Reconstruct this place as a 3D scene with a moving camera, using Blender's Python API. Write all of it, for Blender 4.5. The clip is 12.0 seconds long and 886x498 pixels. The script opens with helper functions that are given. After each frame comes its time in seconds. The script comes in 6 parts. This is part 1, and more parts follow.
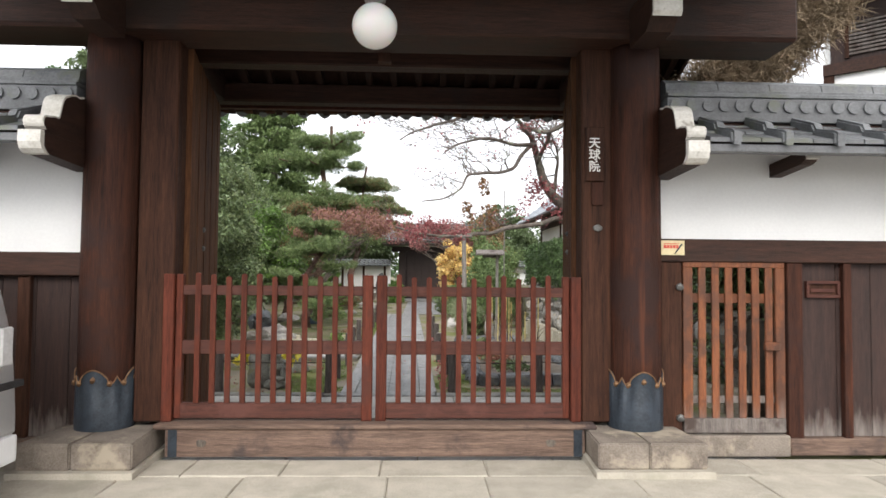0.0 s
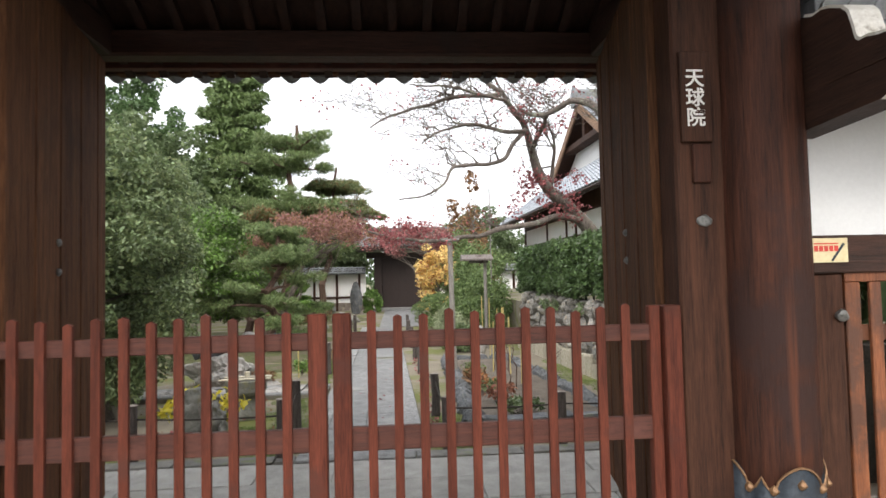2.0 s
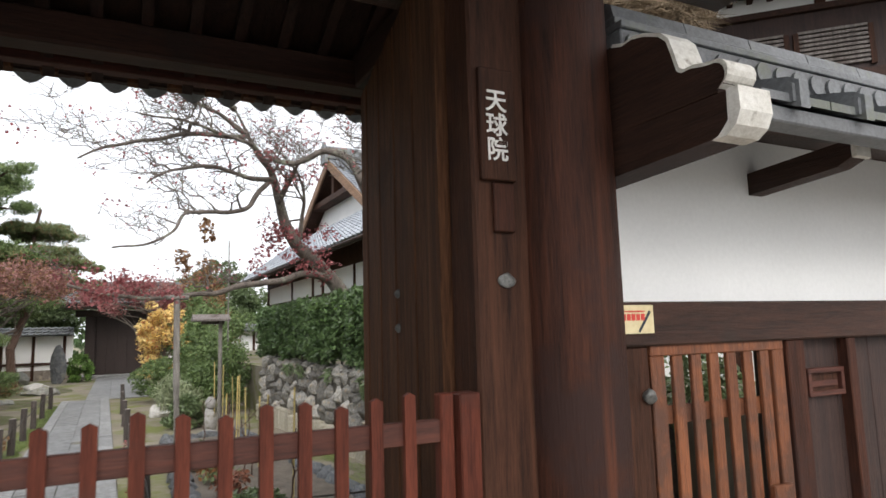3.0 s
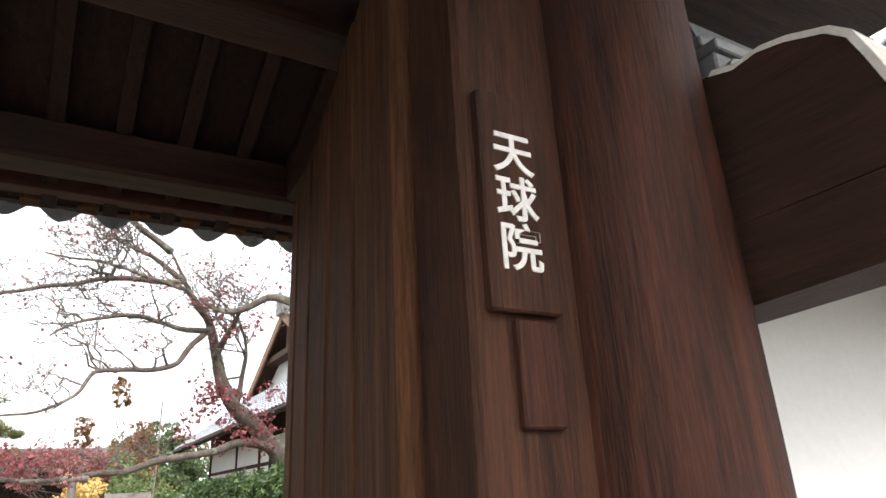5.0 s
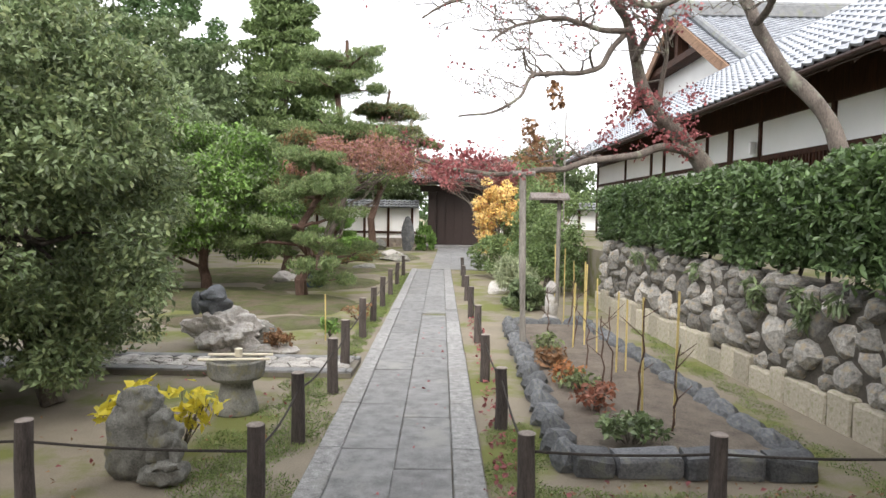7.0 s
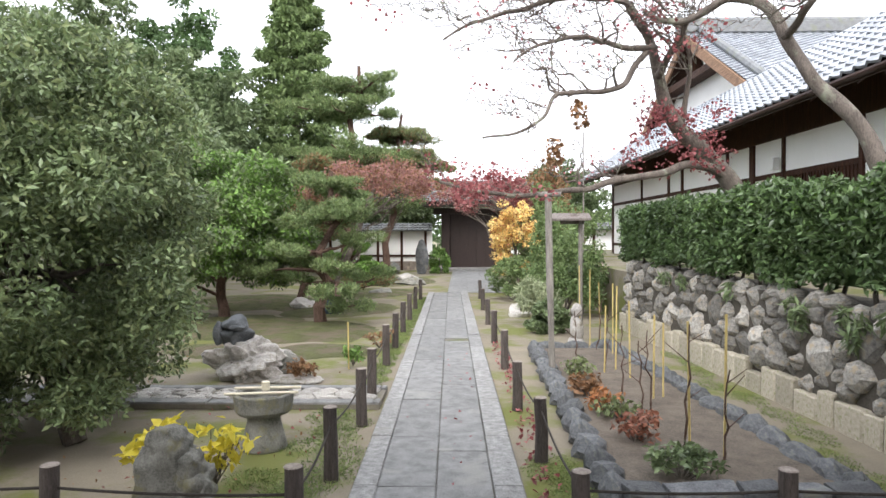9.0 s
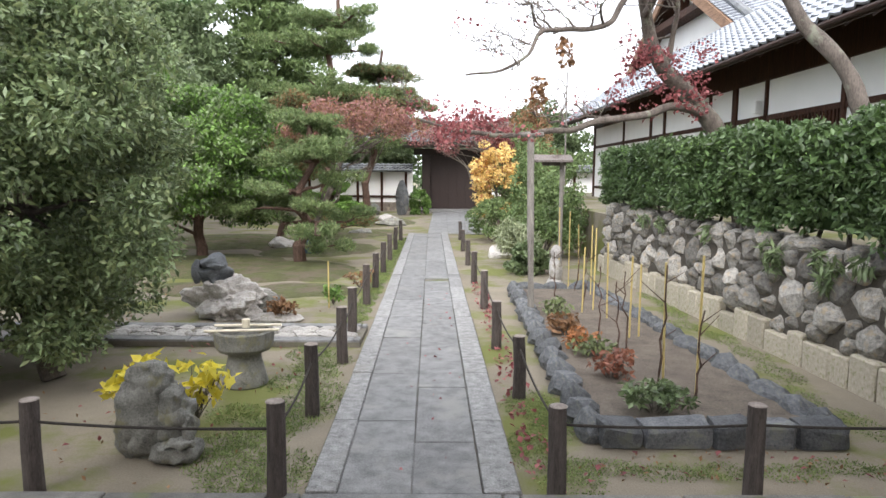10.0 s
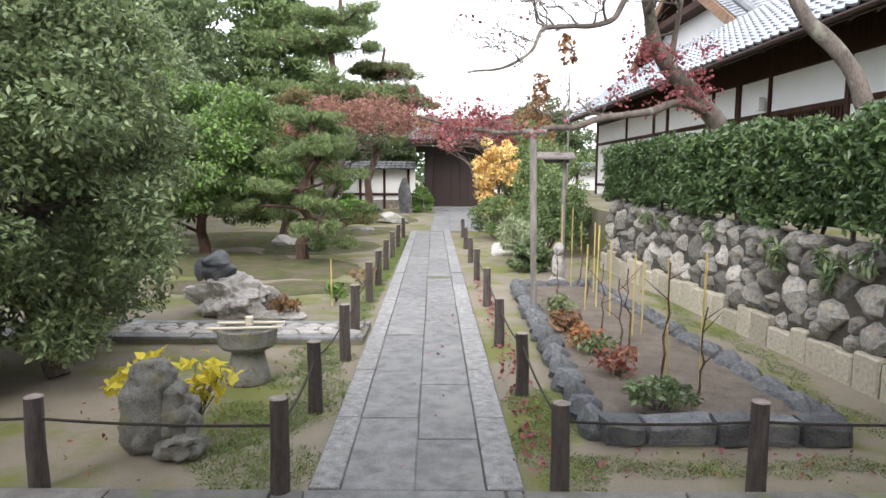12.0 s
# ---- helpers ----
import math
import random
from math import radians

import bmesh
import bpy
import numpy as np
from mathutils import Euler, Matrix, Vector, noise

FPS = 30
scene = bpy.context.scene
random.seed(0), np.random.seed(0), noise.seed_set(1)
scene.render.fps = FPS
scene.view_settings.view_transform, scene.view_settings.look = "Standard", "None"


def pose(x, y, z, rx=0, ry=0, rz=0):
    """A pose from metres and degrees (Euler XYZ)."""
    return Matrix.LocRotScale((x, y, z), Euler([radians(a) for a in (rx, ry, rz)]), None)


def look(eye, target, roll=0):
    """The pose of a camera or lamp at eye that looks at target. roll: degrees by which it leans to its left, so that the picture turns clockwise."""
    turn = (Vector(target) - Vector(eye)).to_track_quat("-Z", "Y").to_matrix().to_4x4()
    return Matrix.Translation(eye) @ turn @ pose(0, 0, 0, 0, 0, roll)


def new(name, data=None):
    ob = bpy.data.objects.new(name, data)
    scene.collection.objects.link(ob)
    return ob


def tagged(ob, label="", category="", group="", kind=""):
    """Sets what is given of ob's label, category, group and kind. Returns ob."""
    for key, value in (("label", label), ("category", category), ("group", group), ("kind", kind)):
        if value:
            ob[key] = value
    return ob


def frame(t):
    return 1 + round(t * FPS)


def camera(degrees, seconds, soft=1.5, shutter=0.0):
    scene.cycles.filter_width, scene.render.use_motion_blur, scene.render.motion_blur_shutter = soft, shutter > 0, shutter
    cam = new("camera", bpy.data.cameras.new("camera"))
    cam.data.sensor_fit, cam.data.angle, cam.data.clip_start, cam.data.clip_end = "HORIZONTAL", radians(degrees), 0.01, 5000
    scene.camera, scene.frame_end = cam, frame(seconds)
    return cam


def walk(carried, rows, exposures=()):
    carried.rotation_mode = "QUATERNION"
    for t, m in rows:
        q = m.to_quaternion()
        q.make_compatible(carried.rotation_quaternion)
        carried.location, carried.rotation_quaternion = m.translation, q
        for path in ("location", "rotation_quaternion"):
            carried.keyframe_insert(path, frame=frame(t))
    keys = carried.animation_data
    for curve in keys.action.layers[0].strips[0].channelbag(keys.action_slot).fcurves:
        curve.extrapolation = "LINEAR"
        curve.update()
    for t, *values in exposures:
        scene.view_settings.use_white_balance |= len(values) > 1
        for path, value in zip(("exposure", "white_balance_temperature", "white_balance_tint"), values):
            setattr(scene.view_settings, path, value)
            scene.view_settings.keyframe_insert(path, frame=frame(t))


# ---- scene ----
cam = camera(68.7, 12.0, shutter=0.25)
ROWS = [  # seconds, eye, target, roll
    (0, (-0.051, 0.096, 1.461), (0.021, 2.093, 1.542), 0.5),
    (0.5, (-0.034, 0.693, 1.47), (0.007, 2.689, 1.594), -0.1),
    (1, (-0.068, 1.247, 1.483), (0.005, 3.241, 1.62), 2.2),
    (1.5, (-0.101, 1.803, 1.535), (0.019, 3.797, 1.641), -0.2),
    (2, (-0.097, 2.328, 1.607), (0.051, 4.32, 1.699), -1.3),
    (2.5, (-0.081, 2.864, 1.634), (0.514, 4.759, 1.867), 0.7),
    (3, (0.09, 3.29, 1.676), (0.982, 5.062, 1.929), -1.6),
    (3.5, (0.312, 3.676, 1.821), (1.276, 5.388, 2.196), -0.5),
    (3.7, (0.363, 3.8, 1.854), (1.354, 5.483, 2.287), -1.0),
    (5.3, (0.717, 4.558, 1.982), (1.661, 6.169, 2.698), -3.2),
    (5.5, (0.662, 4.603, 1.993), (1.543, 6.262, 2.679), -4.5),
    (5.7, (0.544, 4.685, 1.945), (1.237, 6.485, 2.476), -2.9),
    (5.9, (0.395, 4.662, 1.85), (0.817, 6.573, 2.261), 0.5),
    (6, (0.29, 4.704, 1.821), (0.631, 6.644, 2.169), 0.2),
    (6.3, (0.142, 4.905, 1.785), (0.32, 6.895, 1.882), -1.1),
    (6.5, (0.056, 4.99, 1.767), (0.129, 6.989, 1.775), -0.6),
    (6.7, (-0.005, 5.052, 1.749), (-0.033, 7.049, 1.638), 1.0),
    (8.3, (-0.302, 5.351, 1.782), (-0.271, 7.348, 1.681), -0.3),
    (8.5, (-0.296, 5.339, 1.783), (-0.334, 7.337, 1.726), -1.6),
    (9, (-0.288, 5.338, 1.773), (-0.343, 7.337, 1.73), -0.3),
    (9.5, (-0.294, 5.359, 1.749), (-0.297, 7.351, 1.57), 0.3),
    (10, (-0.301, 5.37, 1.749), (-0.294, 7.357, 1.527), 0.4),
    (10.5, (-0.299, 5.368, 1.743), (-0.301, 7.353, 1.495), -0.1),
    (11, (-0.297, 5.366, 1.745), (-0.292, 7.349, 1.487), 0.5),
    (11.5, (-0.299, 5.367, 1.744), (-0.284, 7.352, 1.497), 0.5),
    (12, (-0.302, 5.369, 1.745), (-0.303, 7.356, 1.516), 0.3),
]
walk(cam, [(t, look(eye, target, roll)) for t, eye, target, roll in ROWS],
     [(0.0, 1.05, 6400, 10), (1.0, 1.03, 6400, 10), (2.0, 1.14, 6450, 10), (3.0, 0.80, 6350, 10), (3.5, 0.86, 6300, 10), (5.5, 1.58, 6500, 11), (6.5, 1.42, 6500, 11), (8.5, 1.48, 6300, 11), (12.0, 1.50, 6230, 12)])

# ---- world, sun, exposure ----
world = bpy.data.worlds.new("overcast_sky")
scene.world = world
world.use_nodes = True
wn = world.node_tree.nodes
wl = world.node_tree.links
sky = wn.new("ShaderNodeTexSky")
sky.sky_type = "NISHITA"
sky.sun_disc = False
sky.sun_elevation, sky.sun_rotation = radians(40), radians(150)
sky.air_density, sky.dust_density, sky.ozone_density = 1.0, 6.0, 1.0
cloud = wn.new("ShaderNodeMixRGB")
cloud.inputs[0].default_value = 0.8
cloud.inputs[2].default_value = (9.0, 9.1, 9.3, 1)
wl.new(sky.outputs[0], cloud.inputs[1])
wl.new(cloud.outputs[0], wn["Background"].inputs[0])
wn["Background"].inputs[1].default_value = 0.11
sun = new("sun", bpy.data.lights.new("sun", "SUN"))
sun.data.energy, sun.data.angle, sun.data.color = 1.5, radians(40), (1.0, 0.96, 0.9)
sun.matrix_world = look((-6, -15, 16.8), (0, 4, 0))

# ---- materials ----


def socket(nodes, kind, **values):
    n = nodes.new(kind)
    for k, v in values.items():
        n.inputs[k].default_value = v
    return n


def material(name, dark, light, scale=6.0, stretch=(1, 1, 1), rough=0.8, bump=0.3, fine=60.0, metal=0.0, vary=0.0,
             island=0.0, stain=None, stain_scale=1.2, stain_at=0.55, spec=0.4, through_light=0.0, dist=0.02, obj=True, foot=None, streak=None):
    """Two scales of noise between two colours, an optional stain colour in patches, grain in the relief."""
    m = bpy.data.materials.new(name)
    m.use_nodes = True
    nt = m.node_tree
    nd, lk = nt.nodes, nt.links
    b = nd["Principled BSDF"]
    tc = nd.new("ShaderNodeTexCoord")
    mp = nd.new("ShaderNodeMapping")
    mp.inputs["Scale"].default_value = stretch
    if obj:
        lk.new(tc.outputs["Object"], mp.inputs["Vector"])
    else:
        geo0 = nd.new("ShaderNodeNewGeometry")
        lk.new(geo0.outputs["Position"], mp.inputs["Vector"])
    n1 = socket(nd, "ShaderNodeTexNoise", Scale=scale, Detail=6.0, Roughness=0.6)
    n2 = socket(nd, "ShaderNodeTexNoise", Scale=fine, Detail=4.0, Roughness=0.7)
    lk.new(mp.outputs[0], n1.inputs["Vector"])
    lk.new(mp.outputs[0], n2.inputs["Vector"])
    add = nd.new("ShaderNodeMath")
    add.operation = "ADD"
    half = nd.new("ShaderNodeMath")
    half.operation = "MULTIPLY"
    half.inputs[1].default_value = 0.5
    lk.new(n1.outputs[0], add.inputs[0])
    lk.new(n2.outputs[0], add.inputs[1])
    lk.new(add.outputs[0], half.inputs[0])
    ramp = nd.new("ShaderNodeValToRGB")
    ramp.color_ramp.elements[0].position, ramp.color_ramp.elements[1].position = 0.36, 0.66
    ramp.color_ramp.elements[0].color = (*dark, 1)
    ramp.color_ramp.elements[1].color = (*light, 1)
    lk.new(half.outputs[0], ramp.inputs[0])
    colour = ramp.outputs[0]
    if stain:
        n3 = socket(nd, "ShaderNodeTexNoise", Scale=stain_scale, Detail=7.0, Roughness=0.65)
        if obj:
            lk.new(tc.outputs["Object"], n3.inputs["Vector"])
        else:
            lk.new(geo0.outputs["Position"], n3.inputs["Vector"])
        r3 = nd.new("ShaderNodeValToRGB")
        r3.color_ramp.elements[0].position, r3.color_ramp.elements[1].position = stain_at, stain_at + 0.1
        lk.new(n3.outputs[0], r3.inputs[0])
        mx = nd.new("ShaderNodeMixRGB")
        mx.inputs[2].default_value = (*stain, 1)
        lk.new(r3.outputs[0], mx.inputs[0])
        lk.new(colour, mx.inputs[1])
        colour = mx.outputs[0]
    if vary or island:
        src = nd.new("ShaderNodeObjectInfo").outputs["Random"] if vary else nd.new("ShaderNodeNewGeometry").outputs["Random Per Island"]
        mr = socket(nd, "ShaderNodeMapRange")
        k = vary or island
        mr.inputs[3].default_value, mr.inputs[4].default_value = 1 - k, 1 + k
        lk.new(src, mr.inputs[0])
        hs = nd.new("ShaderNodeHueSaturation")
        lk.new(mr.outputs[0], hs.inputs["Value"])
        lk.new(colour, hs.inputs["Color"])
        colour = hs.outputs[0]
    if streak:                          # long pale upright streaks of a second colour
        n5 = socket(nd, "ShaderNodeTexNoise", Scale=1.0, Detail=4.0, Roughness=0.55)
        mp5 = nd.new("ShaderNodeMapping")
        mp5.inputs["Scale"].default_value = (13, 13, 0.45)
        lk.new(tc.outputs["Object"], mp5.inputs["Vector"])
        lk.new(mp5.outputs[0], n5.inputs["Vector"])
        r5 = nd.new("ShaderNodeValToRGB")
        r5.color_ramp.elements[0].position, r5.color_ramp.elements[1].position = 0.60, 0.80
        lk.new(n5.outputs[0], r5.inputs[0])
        m5 = nd.new("ShaderNodeMixRGB")
        m5.inputs[2].default_value = (*streak, 1)
        lk.new(r5.outputs[0], m5.inputs[0])
        lk.new(colour, m5.inputs[1])
        colour = m5.outputs[0]
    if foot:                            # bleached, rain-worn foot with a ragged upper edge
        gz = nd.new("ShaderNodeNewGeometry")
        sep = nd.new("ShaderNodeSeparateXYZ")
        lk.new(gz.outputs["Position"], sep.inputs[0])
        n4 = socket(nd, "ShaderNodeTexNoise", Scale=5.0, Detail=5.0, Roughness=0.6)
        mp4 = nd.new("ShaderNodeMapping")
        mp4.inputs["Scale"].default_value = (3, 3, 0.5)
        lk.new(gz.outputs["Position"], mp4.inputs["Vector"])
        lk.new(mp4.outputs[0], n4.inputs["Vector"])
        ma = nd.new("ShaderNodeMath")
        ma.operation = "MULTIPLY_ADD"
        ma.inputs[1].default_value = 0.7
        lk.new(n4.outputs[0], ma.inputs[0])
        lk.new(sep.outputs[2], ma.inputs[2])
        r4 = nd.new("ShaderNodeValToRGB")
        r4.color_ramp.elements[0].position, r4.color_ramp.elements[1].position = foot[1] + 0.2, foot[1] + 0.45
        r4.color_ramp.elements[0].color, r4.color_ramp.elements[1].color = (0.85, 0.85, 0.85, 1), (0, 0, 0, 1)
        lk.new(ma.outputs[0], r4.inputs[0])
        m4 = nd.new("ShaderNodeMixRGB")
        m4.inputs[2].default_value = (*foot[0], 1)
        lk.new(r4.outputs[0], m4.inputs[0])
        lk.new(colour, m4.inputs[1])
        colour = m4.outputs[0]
    lk.new(colour, b.inputs["Base Color"])
    b.inputs["Roughness"].default_value = rough
    b.inputs["Metallic"].default_value = metal
    b.inputs["Specular IOR Level"].default_value = spec
    if bump:
        bp = nd.new("ShaderNodeBump")
        bp.inputs["Strength"].default_value, bp.inputs["Distance"].default_value = bump, dist
        lk.new(half.outputs[0], bp.inputs["Height"])
        lk.new(bp.outputs[0], b.inputs["Normal"])
    if through_light:
        tr = nd.new("ShaderNodeBsdfTranslucent")
        lk.new(colour, tr.inputs["Color"])
        ms = nd.new("ShaderNodeMixShader")
        ms.inputs[0].default_value = through_light
        lk.new(b.outputs[0], ms.inputs[1])
        lk.new(tr.outputs[0], ms.inputs[2])
        lk.new(ms.outputs[0], nd["Material Output"].inputs[0])
    return m


UP = (9, 9, 0.6)
ALONG_X = (0.6, 9, 9)
ALONG_Y = (9, 0.6, 9)
WOOD = material("dark_stained_wood", (0.020, 0.010, 0.007), (0.080, 0.034, 0.020), 3, UP, 0.65, 0.5, 14, stain=(0.03, 0.014, 0.010), spec=0.15, streak=(0.10, 0.042, 0.024))
WOOD_X = material("dark_beam_wood", (0.018, 0.009, 0.006), (0.072, 0.030, 0.019), 3, ALONG_X, 0.6, 0.5, 14, stain=(0.03, 0.018, 0.014), spec=0.3)
WOOD_Y = material("dark_rafter_wood", (0.014, 0.007, 0.005), (0.055, 0.025, 0.016), 3, ALONG_Y, 0.65, 0.5, 14, spec=0.3)
WOOD_PILLAR = material("red_brown_pillar_wood", (0.018, 0.009, 0.007), (0.08, 0.029, 0.017), 2.5, UP, 0.6, 0.5, 12, stain=(0.035, 0.018, 0.015), stain_scale=1.6, stain_at=0.5, spec=0.15, streak=(0.13, 0.043, 0.021))
WOOD_DOOR = material("weathered_door_planks", (0.045, 0.021, 0.012), (0.175, 0.078, 0.038), 2.5, UP, 0.85, 0.6, 12, stain=(0.075, 0.036, 0.02), stain_scale=1.0, spec=0.12, vary=0.25, streak=(0.17, 0.08, 0.042))
WOOD_BARGE = material("bare_brown_barge_wood", (0.13, 0.075, 0.045), (0.36, 0.22, 0.14), 3, ALONG_Y, 0.85, 0.5, 12, stain=(0.17, 0.10, 0.065), stain_scale=2.0)
WOOD_SILL = material("worn_threshold_wood", (0.07, 0.045, 0.035), (0.24, 0.16, 0.12), 3, ALONG_X, 0.85, 0.8, 14, stain=(0.07, 0.05, 0.045), stain_scale=2.5)
RED_FENCE = material("red_brown_painted_wood", (0.05, 0.013, 0.008), (0.145, 0.038, 0.021), 4, UP, 0.65, 0.3, 20, spec=0.2, vary=0.15, stain=(0.075, 0.025, 0.017), stain_scale=3)
RED_FENCE_X = material("red_brown_painted_rail", (0.04, 0.013, 0.009), (0.11, 0.034, 0.021), 4, ALONG_X, 0.65, 0.3, 20, stain=(0.10, 0.035, 0.025), stain_scale=3)
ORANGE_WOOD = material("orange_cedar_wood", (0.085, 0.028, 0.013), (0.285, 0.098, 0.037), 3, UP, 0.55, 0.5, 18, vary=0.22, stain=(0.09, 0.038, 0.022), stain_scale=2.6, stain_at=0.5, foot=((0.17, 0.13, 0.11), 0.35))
GREY_WOOD = material("grey_weathered_boards", (0.09, 0.075, 0.068), (0.26, 0.23, 0.21), 3, UP, 0.9, 0.6, 16, stain=(0.07, 0.05, 0.042), stain_scale=2.0)
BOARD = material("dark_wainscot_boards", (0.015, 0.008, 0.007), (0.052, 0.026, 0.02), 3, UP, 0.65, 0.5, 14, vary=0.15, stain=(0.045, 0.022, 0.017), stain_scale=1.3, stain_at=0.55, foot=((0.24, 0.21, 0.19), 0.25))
PLASTER = material("white_plaster", (0.80, 0.80, 0.79), (0.88, 0.88, 0.87), 1.5, (1, 1, 1), 0.9, 0.05, 40)
WHITE_PAINT = material("white_painted_beam_end", (0.55, 0.52, 0.46), (0.82, 0.80, 0.75), 8, (1, 1, 1), 0.8, 0.3, 50, stain=(0.35, 0.32, 0.27), stain_scale=9, stain_at=0.58)
COPPER = material("blue_grey_patinated_copper", (0.015, 0.02, 0.027), (0.045, 0.057, 0.072), 7, (1, 1, 1), 0.55, 0.3, 50, metal=0.25, stain=(0.035, 0.045, 0.06), stain_scale=4)
BRASS = material("dull_gilt_ornament", (0.16, 0.09, 0.05), (0.32, 0.19, 0.10), 20, (1, 1, 1), 0.5, 0.3, 60, metal=0.5)
IRON = material("dull_iron", (0.10, 0.10, 0.095), (0.26, 0.26, 0.25), 20, (1, 1, 1), 0.55, 0.3, 80, metal=0.5)
TILE = material("grey_clay_roof_tile", (0.085, 0.09, 0.095), (0.205, 0.213, 0.222), 5, (1, 1, 1), 0.5, 0.3, 50, vary=0.0, island=0.25, stain=(0.14, 0.15, 0.12), stain_scale=3, spec=0.5)
TILE_DARK = material("dark_roof_tile", (0.10, 0.105, 0.11), (0.2, 0.205, 0.215), 5, (1, 1, 1), 0.55, 0.3, 50, island=0.25, spec=0.5)
TILE_BLUE = material("silver_grey_roof_tile", (0.19, 0.205, 0.23), (0.36, 0.38, 0.415), 4, (1, 1, 1), 0.4, 0.25, 40, island=0.2, spec=0.6)
PAVING = material("sandy_paving_stone", (0.31, 0.285, 0.235), (0.50, 0.46, 0.39), 4, (1, 1, 1), 0.85, 0.35, 90, vary=0.12, stain=(0.33, 0.31, 0.25), stain_scale=2.2, obj=False)
JOINT = material("dark_joint_earth", (0.12, 0.108, 0.088), (0.22, 0.20, 0.16), 6, (1, 1, 1), 0.95, 0.5, 80, stain=(0.10, 0.12, 0.04), obj=False)
GRANITE = material("grey_path_granite", (0.10, 0.10, 0.099), (0.29, 0.288, 0.284), 7, (1, 1, 1), 0.62, 0.8, 110, vary=0.12, stain=(0.25, 0.245, 0.23), stain_scale=2.0, obj=False)
GRANITE_EDGE = material("chiselled_edge_granite", (0.11, 0.109, 0.107), (0.42, 0.415, 0.405), 14, (1, 1, 1), 0.65, 1.0, 70, vary=0.12, stain=(0.24, 0.235, 0.22), stain_scale=3.0, obj=False)
COURT = material("pale_grey_flagstone", (0.22, 0.215, 0.20), (0.44, 0.43, 0.405), 5, (1, 1, 1), 0.8, 0.5, 100, vary=0.12, stain=(0.32, 0.31, 0.28), stain_scale=1.6, obj=False)
PAVE_JOINT = material("sandy_joint", (0.22, 0.20, 0.165), (0.36, 0.33, 0.27), 6, (1, 1, 1), 0.95, 0.5, 80, obj=False)
KERB_STONE = material("dark_kerb_stone", (0.10, 0.097, 0.088), (0.24, 0.232, 0.215), 7, (1, 1, 1), 0.8, 0.5, 120, vary=0.15, stain=(0.16, 0.18, 0.09), stain_scale=3, obj=False)
PAD_STONE = material("brown_grey_plinth_stone", (0.13, 0.105, 0.085), (0.30, 0.26, 0.22), 5, (1, 1, 1), 0.85, 0.4, 90, stain=(0.36, 0.31, 0.24), stain_scale=3)
WALL_STONE = material("grey_brown_field_stone", (0.095, 0.09, 0.082), (0.50, 0.475, 0.43), 5, (1, 1, 1), 0.85, 0.9, 40, vary=0.55, stain=(0.34, 0.28, 0.20), stain_scale=2.2, stain_at=0.53)
BASE_STONE = material("buff_cut_stone", (0.30, 0.265, 0.20), (0.54, 0.49, 0.40), 4, (1, 1, 1), 0.9, 0.5, 60, vary=0.18, stain=(0.24, 0.25, 0.13), stain_scale=3)
MORTAR = material("earth_and_rubble_backing", (0.045, 0.04, 0.033), (0.12, 0.105, 0.085), 6, (1, 1, 1), 0.95, 0.6, 50)
DARK_STONE = material("blue_grey_border_stone", (0.048, 0.051, 0.056), (0.185, 0.19, 0.198), 5, (1, 1, 1), 0.8, 0.6, 50, vary=0.25, stain=(0.16, 0.165, 0.14), stain_scale=5)
CARVED = material("mossy_grey_carved_stone", (0.085, 0.085, 0.074), (0.29, 0.285, 0.255), 8, (1, 1, 1), 0.9, 0.6, 70, vary=0.12, stain=(0.19, 0.18, 0.11), stain_scale=5)
PALE_STONE = material("pale_grey_rock", (0.27, 0.255, 0.235), (0.58, 0.56, 0.53), 4, (1, 1, 1), 0.9, 0.7, 40, vary=0.15, stain=(0.22, 0.2, 0.15), stain_scale=4)
BLACK_STONE = material("dark_grey_figure_stone", (0.045, 0.05, 0.055), (0.15, 0.16, 0.17), 6, (1, 1, 1), 0.75, 0.6, 50)
LOG = material("dark_charred_post", (0.035, 0.028, 0.025), (0.12, 0.10, 0.09), 4, (8, 8, 1), 0.9, 0.7, 30, vary=0.2)
LOG_TOP = material("grey_cut_post_top", (0.17, 0.14, 0.12), (0.33, 0.29, 0.26), 20, (1, 1, 1), 0.9, 0.4, 80)
ROPE = material("black_palm_rope", (0.02, 0.017, 0.015), (0.06, 0.05, 0.042), 60, (1, 1, 1), 0.95, 0.5, 150)
BAMBOO_PALE = material("bleached_bamboo", (0.48, 0.43, 0.32), (0.70, 0.65, 0.52), 6, (1, 6, 6), 0.5, 0.2, 40)
BAMBOO = material("yellow_dry_bamboo", (0.38, 0.29, 0.10), (0.60, 0.48, 0.20), 6, (6, 6, 1), 0.5, 0.2, 40, vary=0.2)
GREY_POLE = material("grey_barked_pole", (0.12, 0.11, 0.10), (0.30, 0.28, 0.25), 4, (6, 6, 1), 0.9, 0.5, 30)
BARK = material("grey_brown_bark", (0.06, 0.05, 0.042), (0.20, 0.17, 0.14), 5, (4, 4, 1), 0.95, 0.8, 25, dist=0.05)
BARK_LIGHT = material("pale_lichened_bark", (0.075, 0.062, 0.053), (0.22, 0.185, 0.16), 4, (3, 3, 1), 0.95, 0.8, 25, stain=(0.25, 0.26, 0.20), stain_scale=4, dist=0.05)
BARK_RED = material("red_brown_pine_bark", (0.05, 0.03, 0.022), (0.16, 0.10, 0.075), 5, (4, 4, 1.5), 0.95, 0.8, 25, dist=0.05)
